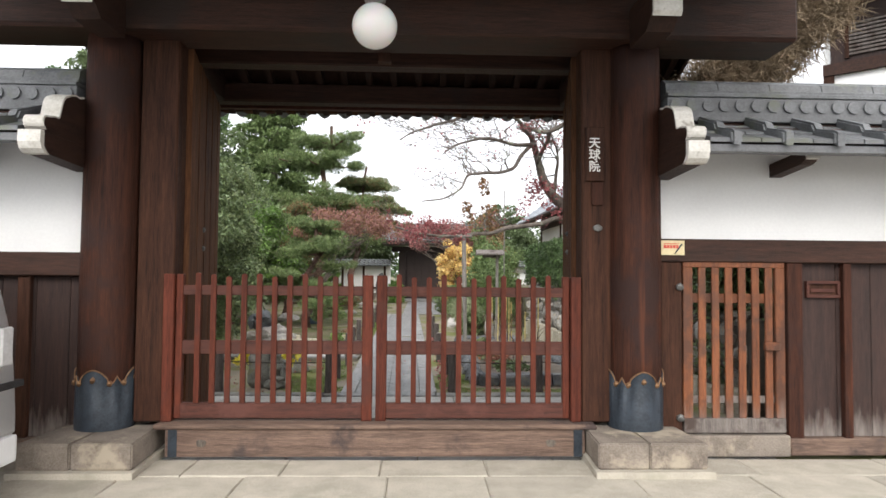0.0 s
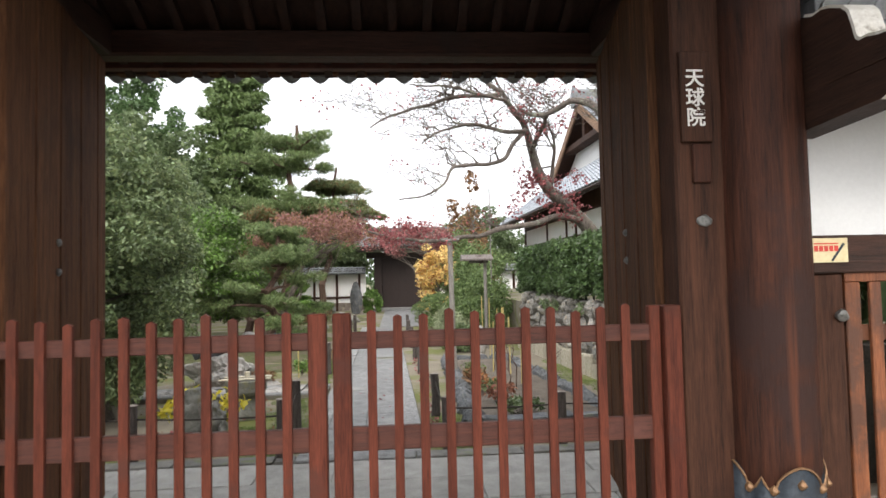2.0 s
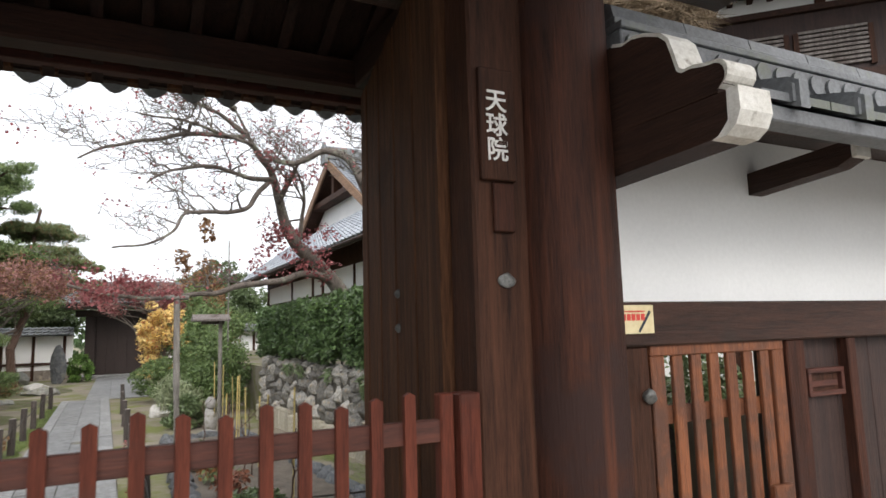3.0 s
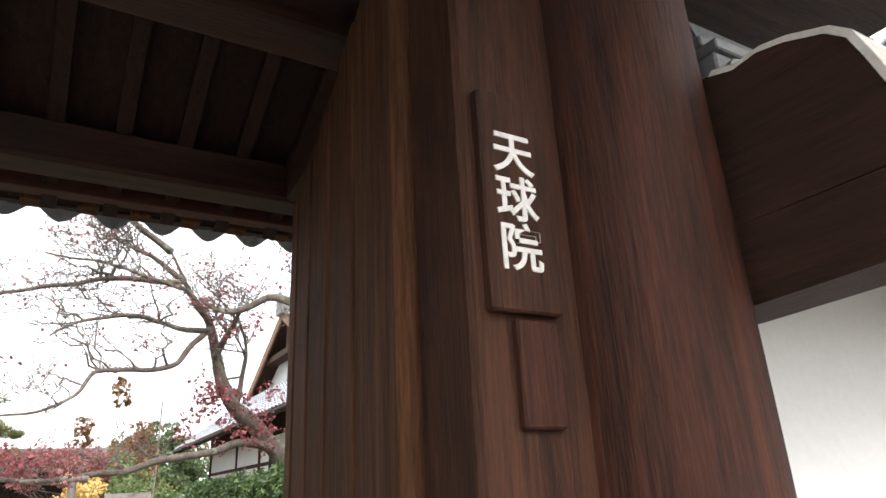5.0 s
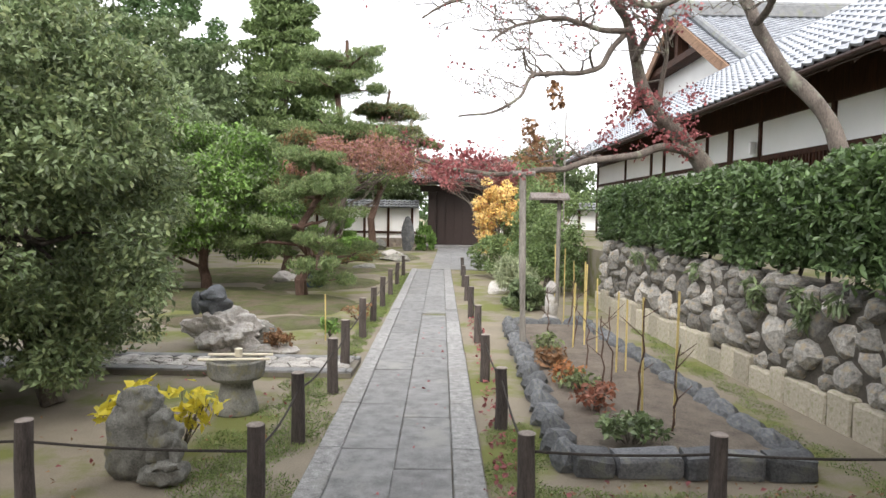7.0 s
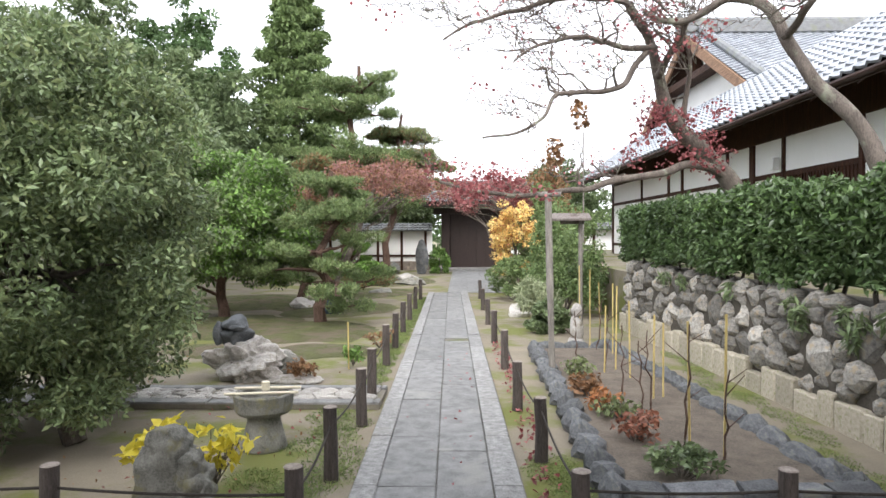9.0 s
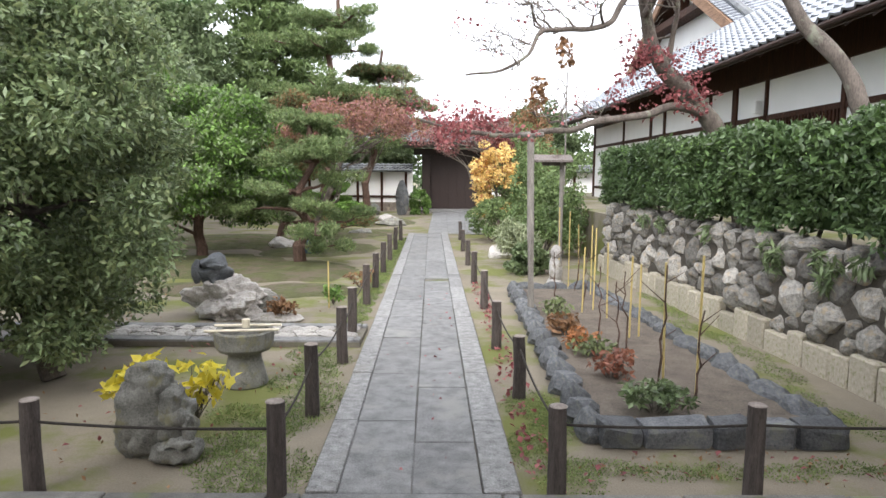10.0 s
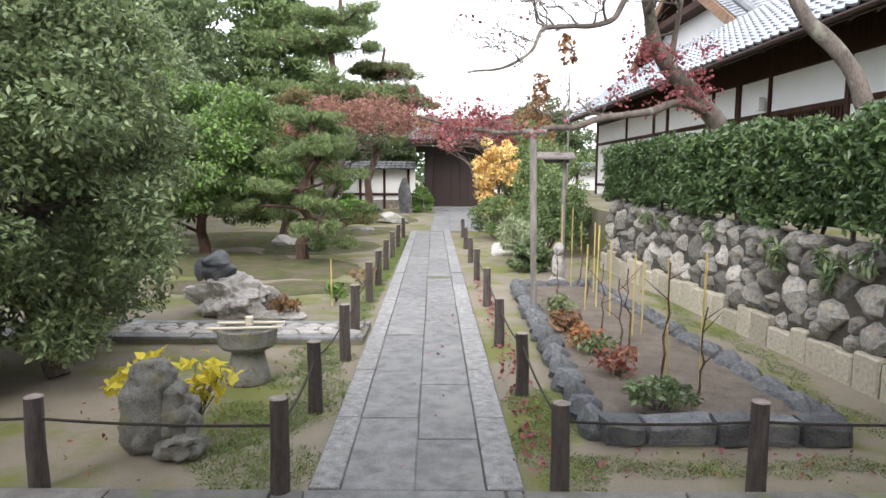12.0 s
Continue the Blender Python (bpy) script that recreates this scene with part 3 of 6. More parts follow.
# the great door leaves, swung open inwards
LEAF_OUT = 0.36
for sx in (-1, 1):
    hx, hy = GX + sx * 1.655, 5.62
    ex, ey = GX + sx * (1.655 + LEAF_OUT), 7.56
    d = Vector((ex - hx, ey - hy, 0))
    ln = d.length
    ang = math.atan2(d.y, d.x)
    g = thing("door_leaf", (hx, hy, 0.1), "tall weathered plank door leaf of the gate, swung open", "door", "great door leaves")
    g.rotation_euler = (0, 0, ang)
    m = Matrix.Translation((hx, hy, 0)) @ Matrix.Rotation(ang, 4, "Z")

    def leaf_part(name, b, mat, label=""):
        ob = part(name, b, mat, None, label)
        ob.parent = g
        ob.location = (0, 0, -0.1)
        return ob
    n = 9
    for i in range(n):
        a0, a1 = ln * i / n, ln * (i + 1) / n
        th = 0.0 if i % 2 else 0.006
        leaf_part("plank", box(a0 + 0.002, -0.028 - th, 0.0, a1 - 0.002, 0.028 + th, 3.38, 0.005), WOOD_DOOR)
    for zz in (0.75, 1.75, 2.75):
        leaf_part("batten", box(0.02, (0.036 if sx < 0 else -0.085), zz, ln - 0.02, (0.085 if sx < 0 else -0.036), zz + 0.14, 0.008), WOOD_DOOR)
    yf = 0.034 if sx > 0 else -0.034
    for zz in (1.70, 1.88):
        leaf_part("iron_stud", rock(0.028, 0.02, 0.028, 4, 2, 0.08, (ln * 0.42, yf, zz)), IRON)

# beams, rafters and roof of the gate
for nm, args, mt, lb in (
        ("lintel", (GX - 3.45, 5.12, 3.36, GX + 3.35, 5.62, 3.86, 0.03), WOOD_X, "heavy dark lintel beam across the gate pillars"),
        ("front_purlin", (GX - 3.3, 4.42, 3.66, GX + 3.3, 4.64, 3.92, 0.02), WOOD_X, "dark front purlin under the gate roof"),
        ("inner_beam", (GX - 2.3, 6.25, 3.46, GX + 2.3, 6.45, 3.74, 0.015), WOOD_X, "dark inner beam under the gate roof"),
        ("rear_purlin", (GX - 3.2, 7.62, 3.46, GX + 3.2, 7.82, 3.68, 0.02), WOOD_X, "dark rear purlin under the gate roof")):
    tagged(part(nm, box(*args), mt, None), lb, "beam")
for sx in (-1, 1):
    bx = GX + sx * 2.07
    t = thing("tie_beam", (bx, 5.4, 3.2), "dark tie beam with a white-painted end above the pillar", "beam", "tie beams")
    part("beam", prism([(4.6, 3.38), (4.75, 3.27), (5.119, 3.27), (5.119, 3.58), (4.6, 3.58)], "x", bx - 0.1, bx + 0.1), WOOD_Y, t)
    part("white_end", prism([(4.575, 3.36), (4.60, 3.33), (4.60, 3.59), (4.575, 3.59)], "x", bx - 0.105, bx + 0.105), WHITE_PAINT, t, "white-painted beam end")
    tagged(part("side_beam", box(bx - 0.12, 5.62, 3.45, bx + 0.12, 7.61, 3.70, 0.015), WOOD_Y, None), "dark side beam running back under the roof", "beam", "side beams")
    rx = bx + sx * 0.33
    rp = part("rear_pillar", box(rx - 0.13, 7.60, G + 0.04, rx + 0.13, 7.84, 3.458, 0.02), WOOD, None)
    tagged(rp, "dark rear pillar of the gate", "pillar", "rear pillars")
roof = thing("gate_roof", (GX, 5.6, 3.8), "tiled gate roof with dark rafters", "roof")
RIDGE_Y, RIDGE_Z = 5.55, 4.75
for nm, ya, za in (("front", 2.9, 3.95), ("rear", 8.25, 3.49)):
    part("roof_board", prism([(RIDGE_Y, RIDGE_Z), (ya, za), (ya, za + 0.04), (RIDGE_Y, RIDGE_Z + 0.04)], "x", GX - 3.25, GX + 3.25), WOOD_Y, roof)
    for i in range(23):
        xx = GX - 3.15 + i * 6.3 / 22
        dy = 0.12 if ya < RIDGE_Y else -0.12
        part("rafter", prism([(RIDGE_Y, RIDGE_Z - 0.002), (ya + dy, za + 0.03), (ya + dy, za - 0.06), (RIDGE_Y, RIDGE_Z - 0.10)], "x", xx - 0.035, xx + 0.035), WOOD_Y, roof)
    part("eave_board", box(GX - 3.25, ya - 0.03, za + 0.0, GX + 3.25, ya + 0.03, za + 0.05, 0.004), WOOD_X, roof)
    # wave tiles along the eave: each one dips and rises
    b = bmesh.new()
    period = 0.26
    sl = (RIDGE_Z - za) / abs(RIDGE_Y - ya)
    sg = 1 if ya > RIDGE_Y else -1
    nx = 8
    for i in range(25):
        xs = GX - 3.25 + i * period
        prev = None
        for kk in range(nx + 1):
            u = kk / nx
            h = 0.04 - 0.085 * abs(math.cos(u * math.pi)) ** 1.6
            q = [b.verts.new((xs + u * period, ya + sg * 0.10, za + 0.055 + h)), b.verts.new((xs + u * period, ya + sg * 0.10, za - 0.0 + h)),
                 b.verts.new((xs + u * period, RIDGE_Y, RIDGE_Z + 0.12 + h))]
            if prev:
                b.faces.new((prev[0], q[0], q[1], prev[1]))
                b.faces.new((prev[0], prev[2], q[2], q[0]))
                b.faces.new((prev[1], q[1], q[2], prev[2]))
            prev = q
    bmesh.ops.remove_doubles(b, verts=b.verts, dist=0.0005)
    if sg > 0:
        part("red_batten", box(GX - 3.2, 7.98, za - 0.02, GX + 3.2, 8.08, za + 0.06, 0.005), RED_FENCE_X, roof, "red-brown eave batten")
        for i in range(25):
            xs = GX - 3.12 + i * period
            part("eave_block", box(xs - 0.05, 8.11, za - 0.03, xs + 0.05, 8.22, za + 0.03, 0.004), WOOD_DOOR, roof)
    part("wave_tiles", b, TILE_DARK, roof, "grey wave tiles with a scalloped eave")
part("ridge_tiles", tube([(GX - 3.3, RIDGE_Y, RIDGE_Z + 0.22), (GX + 3.3, RIDGE_Y, RIDGE_Z + 0.22)], 0.2, 12), TILE_DARK, roof)
for sx in (-1, 1):
    part("gable_board", prism([(RIDGE_Y, RIDGE_Z + 0.1), (2.9, 4.05), (2.9, 3.85), (RIDGE_Y, RIDGE_Z - 0.25), (8.31, 3.38), (8.31, 3.56)], "x", GX + sx * 3.27 - 0.02, GX + sx * 3.27 + 0.02), WOOD_Y, roof)
part("king_post", box(GX - 0.07, 6.2, 3.78, GX + 0.07, 6.45, 4.5, 0.01), WOOD, roof)
part("strut", box(GX - 0.06, 5.62, 3.30, GX + 0.06, 5.74, 3.9, 0.01), WOOD, roof)

# globe lamp
lamp = thing("globe_lamp", (GX + 0.01, 4.3, 3.25), "white frosted glass globe lamp hung under the gate", "lamp")
FROST = bpy.data.materials.new("frosted_white_glass")
FROST.use_nodes = True
fb = FROST.node_tree.nodes["Principled BSDF"]
fb.inputs["Base Color"].default_value = (0.86, 0.85, 0.82, 1)
fb.inputs["Roughness"].default_value = 0.25
fb.inputs["Subsurface Weight"].default_value = 0.3
b = bmesh.new()
bmesh.ops.create_uvsphere(b, u_segments=32, v_segments=20, radius=0.148, matrix=Matrix.Translation((GX + 0.01, 4.3, 3.09)))
part("globe", b, FROST, lamp, "", True)
part("cap", lathe([(0.05, 0.0), (0.07, 0.03), (0.07, 0.07), (0.03, 0.09)], (GX + 0.01, 4.3, 3.225), 20), IRON, lamp)
part("stem", tube([(GX + 0.01, 4.3, 3.3), (GX + 0.01, 4.3, 4.0)], 0.02, 10), IRON, lamp)
part("lamp_bar", box(GX - 0.035, 4.25, 3.94, GX + 0.055, 4.62, 3.99, 0.004), WOOD_Y, lamp)

# ---- walls beside the gate ----


def carved_bracket(px, side):
    """The arm that carries the wall's little roof: a scalloped board on a plain arm, ends painted white."""
    x0, x1 = (px + 0.15, px + 0.30) if side > 0 else (px - 0.30, px - 0.15)
    g = thing("carved_bracket", ((x0 + x1) / 2, 5.2, 2.28), "carved dark wooden bracket with white-painted scalloped ends", "bracket", "carved brackets")
    part("arm", prism([(5.46, 2.275), (5.46, 2.455), (4.715, 2.45), (4.715, 2.345), (4.76, 2.30)], "x", x0, x1), WOOD_Y, g)
    part("white_end", prism([(4.718, 2.454), (4.672, 2.453), (4.668, 2.37), (4.69, 2.325), (4.73, 2.297), (4.79, 2.295), (4.76, 2.306), (4.72, 2.347)], "x", x0 - 0.004, x1 + 0.004), WHITE_PAINT, g, "white-painted arm end")
    lobe1 = [(4.80 + 0.05 * math.cos(a) - 0.03, 2.518 + 0.05 * math.sin(a)) for a in [math.radians(d) for d in range(250, 60, -24)]]
    step = [(4.81, 2.572), (4.86, 2.585), (4.905, 2.585), (4.925, 2.60), (4.945, 2.67), (4.965, 2.73), (5.00, 2.765), (5.035, 2.78), (5.08, 2.80), (5.14, 2.815), (5.2, 2.81), (5.26, 2.83)]
    edge = lobe1 + step
    part("scalloped_board", flat_prism([(5.46, 2.457)] + [(4.76, 2.457)] + edge + [(5.46, 2.83)], "x", x0 + 0.006, x1 - 0.006), WOOD_Y, g)
    inner = [(u + 0.003, v - 0.003) for u, v in edge][::-1]
    part("white_edge", prism([(u - 0.010, v + 0.007) for u, v in edge] + inner, "x", x0 + 0.004, x1 - 0.004), WHITE_PAINT, g, "white-painted scalloped edge")
    xs = x1 - 0.012 if side > 0 else x0 + 0.012
    pts = [(xs, 5.2 - 0.055 * math.sin(t * 0.55) - 0.02 * t * (t < 4), 2.70 - 0.026 * t) for t in range(9)]
    part("carved_scroll", tube(pts, 0.007, 6), WOOD_DOOR, g)


carved_bracket(1.735, 1)
carved_bracket(-2.55, -1)


def wall_roof(r0, r1, x0, x1):
    """A small tiled roof on top of the garden wall: flat tiles with ribs, a banded ridge with round ornaments."""
    r = thing("wall_roof", ((x0 + x1) / 2, 5.45, 2.66), "small grey tiled roof on the plastered wall, with round ornaments", "roof", "wall roofs")
    part("soffit", prism([(4.78, 2.40), (5.44, 2.60), (6.15, 2.60), (6.15, 2.66), (5.47, 2.82), (4.78, 2.45)], "x", x0, x1), WOOD_X, r)
    part("eave_strip", box(x0, 4.74, 2.385, x1, 4.84, 2.445, 0.006), TILE_DARK, r)
    n = int((x1 - x0) / 0.37)
    b = bmesh.new()
    for i in range(n):
        xa = x0 + i * (x1 - x0) / n
        xb = x0 + (i + 1) * (x1 - x0) / n
        for row in range(3):
            ya, yb = 4.72 + row * 0.24, 4.72 + (row + 1.15) * 0.24
            za, zb = 2.475 + row * 0.10, 2.475 + (row + 1.0) * 0.10
            prism([(ya, za - 0.02), (ya, za + 0.012), (yb, zb + 0.006), (yb, zb - 0.02)], "x", xa + 0.004, xb - 0.004, b)
            prism([(12.2 - ya - 1.26, za - 0.02), (12.2 - ya - 1.26, za + 0.012), (12.2 - yb - 1.26, zb + 0.006), (12.2 - yb - 1.26, zb - 0.02)], "x", xa + 0.004, xb - 0.004, b)
    part("flat_tiles", b, TILE, r)
    for i in range(n):
        xa = x0 + (i + 0.5) * (x1 - x0) / n
        bb = prism([(4.69, 2.43), (4.69, 2.53), (4.73, 2.555), (4.95, 2.615), (4.975, 2.665), (5.285, 2.78), (5.285, 2.70)], "x", xa - 0.042, xa + 0.042)
        bmesh.ops.bevel(bb, geom=[e for e in bb.edges if abs(e.verts[0].co.x - e.verts[1].co.x) < 1e-5], offset=0.016, segments=2, affect="EDGES")
        part("rib_tile", bb, TILE, r)
    part("ridge_base", box(r0, 5.28, 2.74, r1, 5.66, 2.94, 0.006), TILE_DARK, r)
    for i in range(int((r1 - r0) / 0.135)):
        xa = r0 + 0.07 + i * 0.135
        part("round_ornament", tube([(xa, 5.262, 2.872), (xa, 5.30, 2.872)], 0.052, 12), TILE, r)
    part("ridge_band", box(r0, 5.27, 2.942, r1, 5.67, 2.975, 0.004), TILE, r)
    part("ridge_band", box(r0, 5.31, 2.977, r1, 5.63, 3.01, 0.004), TILE, r)
    nn = int((r1 - r0) / 0.42)
    for i in range(nn):
        xa, xb = r0 + i * (r1 - r0) / nn, r0 + (i + 1) * (r1 - r0) / nn
        part("ridge_tile", prism([(5.32, 3.01), (5.335, 3.07), (5.40, 3.11), (5.54, 3.11), (5.605, 3.07), (5.62, 3.01)], "x", xa + 0.003, xb - 0.003), TILE, r)


DOOR_L, DOOR_R = 2.14, 3.0
wr = structure("wall_right", box(1.93, 5.45, 1.78, 12, 5.66, 2.597, 0), PLASTER, "white plastered upper wall on dark timber")
wl_ = structure("wall_left", box(-12, 5.45, 1.62, -2.74, 5.66, 2.597, 0), PLASTER, "white plastered upper wall on dark timber")
wall_roof(1.965, 9.0, 2.06, 9.0)
wall_roof(-9.0, -2.78, -9.0, -2.88)
for side, xa, xb, zt in ((1, 1.88, 12, 1.78), (-1, -12, -2.70, 1.62)):
    tagged(part("wall_rail", box(xa, 5.39, zt - 0.19, xb, 5.62, zt, 0.008), WOOD_X, None), "dark timber rail under the white plaster", "rail", "wall rails", "structure")
    tagged(part("wall_sill", box(xa if side < 0 else DOOR_R + 0.02, 5.38, 0.0, xb, 5.64, 0.14, 0.01), WOOD_SILL, None), "worn timber ground sill of the wall", "sill", "wall sills", "structure")
lower_r = structure("wainscot_right", box(3.02, 5.50, 0.1, 12, 5.6, 1.6, 0), MORTAR, "dark boarded lower wall")
lower_l = structure("wainscot_left", box(-12, 5.50, 0.1, -2.70, 5.6, 1.45, 0), MORTAR, "dark boarded lower wall")
x = -8.0
i = 0
while x < -2.73:
    part("board", box(x, 5.465, 0.14, min(x + 0.27, -2.71) - 0.004, 5.495, 1.43, 0.004), BOARD, lower_l)
    x += 0.27
for xx in (-3.27, -5.1, -6.9):
    part("stud", box(xx, 5.42, 0.14, xx + 0.1, 5.5, 1.43, 0.006), WOOD, lower_l)
x = 3.17
while x < 8.0:
    part("board", box(x, 5.465, 0.14, x + 0.3 - 0.004, 5.495, 1.59, 0.004), BOARD, lower_r)
    x += 0.3
for xx in (3.02, 3.50, 5.2, 6.9):
    part("stud", box(xx, 5.405, 0.1, xx + (0.13 if xx < 3.1 else 0.07), 5.5, 1.59, 0.006), WOOD_PILLAR, lower_r)
mail = thing("mail_slot", (3.34, 5.44, 1.36), "red-brown wooden mail slot in the boarded wall", "mail slot")
for a in ((3.2, 5.43, 1.415, 3.49, 5.47, 1.44), (3.2, 5.43, 1.30, 3.49, 5.47, 1.325), (3.2, 5.43, 1.325, 3.225, 5.47, 1.415), (3.465, 5.43, 1.325, 3.49, 5.47, 1.415)):
    part("slot_frame", box(*a, 0.003), RED_FENCE_X, mail)
part("slot_panel", box(3.225, 5.455, 1.325, 3.465, 5.463, 1.415, 0), WOOD, mail)
part("slot_flap", box(3.24, 5.445, 1.345, 3.45, 5.455, 1.375, 0.002), RED_FENCE_X, mail)

# wall brackets under the little roof
for xx in (2.95, 5.0, 7.0, -3.55, -5.6):
    t = thing("eave_bracket", (xx, 5.3, 2.4), "small dark wooden eave bracket with a white tip", "bracket", "eave brackets")
    part("arm", prism([(5.46, 2.31), (5.46, 2.42), (4.93, 2.455), (4.93, 2.375), (5.0, 2.345)], "x", xx - 0.05, xx + 0.05), WOOD_Y, t)
    part("white_tip", box(xx - 0.053, 4.905, 2.372, xx + 0.053, 4.93, 2.458, 0.004), WHITE_PAINT, t)

# side door of slats
sd = thing("side_door", ((DOOR_L + DOOR_R) / 2, 5.45, 0.18), "orange cedar slatted side door with a worn grey foot", "door")
part("door_frame", box(DOOR_L, 5.41, 1.545, DOOR_R, 5.46, 1.62, 0.005), ORANGE_WOOD, sd)
part("door_frame", box(DOOR_L, 5.41, 0.18, DOOR_R, 5.46, 0.30, 0.005), GREY_WOOD, sd)
part("door_frame", box(DOOR_L, 5.412, 0.30, DOOR_L + 0.08, 5.458, 1.545, 0.005), ORANGE_WOOD, sd)
part("door_frame", box(DOOR_R - 0.08, 5.412, 0.30, DOOR_R, 5.458, 1.545, 0.005), ORANGE_WOOD, sd)
part("cross_rail", box(DOOR_L + 0.08, 5.44, 1.25, DOOR_R - 0.08, 5.458, 1.33, 0.003), ORANGE_WOOD, sd)
part("cross_rail", box(DOOR_L + 0.08, 5.44, 0.42, DOOR_R - 0.08, 5.458, 0.48, 0.003), GREY_WOOD, sd)
for i in range(6):
    xc = DOOR_L + 0.08 + 0.70 * (i + 0.72) / 6.2
    part("slat", box(xc - 0.031, 5.415, 0.30, xc + 0.031, 5.438, 1.545, 0.004), ORANGE_WOOD, sd)
part("pull_block", box(DOOR_R - 0.19, 5.375, 0.86, DOOR_R - 0.06, 5.412, 0.93, 0.006), ORANGE_WOOD, sd)
tagged(part("door_side_post", box(1.86, 5.41, 0.16, DOOR_L - 0.012, 5.6, 1.59, 0.008), WOOD, None), "dark post between pillar and side door", "post")
tagged(part("door_step", box(1.9, 5.38, -0.01, 3.02, 5.64, 0.165, 0.01), PAD_STONE, None), "grey stone step under the side door", "step")
for zz in (1.385, 0.31):
    tagged(part("iron_knob", rock(0.035, 0.03, 0.035, 6, 3, 0.05, (2.105, 5.395, zz), None), IRON, None, "", True), "round iron knob on the dark post", "knob", "iron knobs")

# safety sticker: a pale card with a red line of marks
YELLOW = material("cream_card", (0.62, 0.52, 0.30), (0.74, 0.64, 0.40), 10, (1, 1, 1), 0.6, 0, 40)
RED_INK = material("red_ink", (0.55, 0.05, 0.04), (0.65, 0.08, 0.06), 10, (1, 1, 1), 0.6, 0, 40)
st = thing("sticker", (2.04, 5.385, 1.69), "cream sticker with unreadable red writing on the dark rail", "sticker")
part("card", box(1.945, 5.380, 1.645, 2.14, 5.388, 1.765, 0), YELLOW, st)
for i in range(5):
    part("red_mark", box(1.965 + i * 0.026, 5.378, 1.70, 1.985 + i * 0.026, 5.3815, 1.728, 0), RED_INK, st)
part("red_mark", box(1.965, 5.378, 1.735, 2.09, 5.3815, 1.741, 0), RED_INK, st)
part("drawn_pencil", prism([(2.05, 1.655), (2.06, 1.65), (2.125, 1.735), (2.115, 1.742)], "y", 5.378, 5.3815), COPPER, st)

# name board on the jamb
INK = material("white_lettering", (0.62, 0.60, 0.57), (0.86, 0.85, 0.82), 30, (1, 1, 1), 0.7, 0, 80)
nb = thing("name_board", (1.40, 5.35, 2.2), "narrow dark name board with white brush characters", "sign")
part("board", box(1.315, 5.375, 2.250, 1.472, 5.40, 2.70, 0.004), WOOD, nb)
curve = bpy.data.curves.new("characters", "FONT")
curve.body = "天\n球\n院"
curve.size, curve.extrude, curve.align_x, curve.space_line, curve.offset = 0.098, 0.0015, "CENTER", 1.0, 0.0015
tmp = new("lettering", curve)
tmp.matrix_world = pose(1.388, 5.3735, 2.532, 90, 0, 0)
bpy.context.view_layer.update()
me = bpy.data.meshes.new_from_object(tmp.evaluated_get(bpy.context.evaluated_depsgraph_get()))
me.transform(tmp.matrix_world)
bpy.data.objects.remove(tmp)
me.materials.clear()
me.materials.append(INK)
ch = new("lettering", me)
ch.parent = nb
ch.matrix_parent_inverse = Matrix.Translation(-nb.location)
tagged(ch, "white brush-written characters")
np_ = thing("name_plate", (1.42, 5.35, 2.1), "small blank red-brown plate under the name board", "plate")
part("plate", box(1.368, 5.380, 2.05, 1.460, 5.40, 2.240, 0.004), WOOD_PILLAR, np_)
tagged(part("metal_tab", rock(0.042, 0.012, 0.03, 8, 3, 0.05, (1.42, 5.395, 1.865)), IRON, None, "", True), "small oval metal tab nailed to the jamb", "tab")

# ---- garden: stone wall, hedge, house ----
WALL_A, WALL_B = Vector((3.72, 7.6, 0)), Vector((3.02, 18.9, 0))
wd = (WALL_B - WALL_A).normalized()
wn_ = Vector((-wd.y, wd.x, 0))        # towards the path
WLEN = (WALL_B - WALL_A).length
WTOP0, WTOP1 = 1.02, 1.2


def along(s, out, z):
    p = WALL_A + wd * s + wn_ * out
    return (p.x, p.y, z)


b = bmesh.new()
lo = [along(0, -0.08, G), along(WLEN, -0.08, G), along(WLEN, -0.9, G), along(0, -0.9, G)]
hi = [along(0, -0.16, WTOP0 - 0.06), along(WLEN, -0.16, WTOP1 - 0.06), along(WLEN, -0.9, WTOP1 - 0.06), along(0, -0.9, WTOP0 - 0.06)]
vl, vh = [b.verts.new(p) for p in lo], [b.verts.new(p) for p in hi]
b.faces.new(vl[::-1]), b.faces.new(vh)
for i in range(4):
    b.faces.new((vl[i], vl[(i + 1) % 4], vh[(i + 1) % 4], vh[i]))
stone_wall = structure("wall_stone", b, MORTAR, "dry-laid wall of grey-brown field stones on buff cut blocks")
b = prism([(WALL_A.x + 0.9, 5.7), (40, 5.7), (40, 40), (WALL_B.x + 0.3, 40), (WALL_B.x + 0.3, 19.2), (WALL_B.x + 0.9, 18.9)], "z", G, 0.95)
structure("ground_terrace", b, SOIL, "raised earth terrace behind the stone wall")

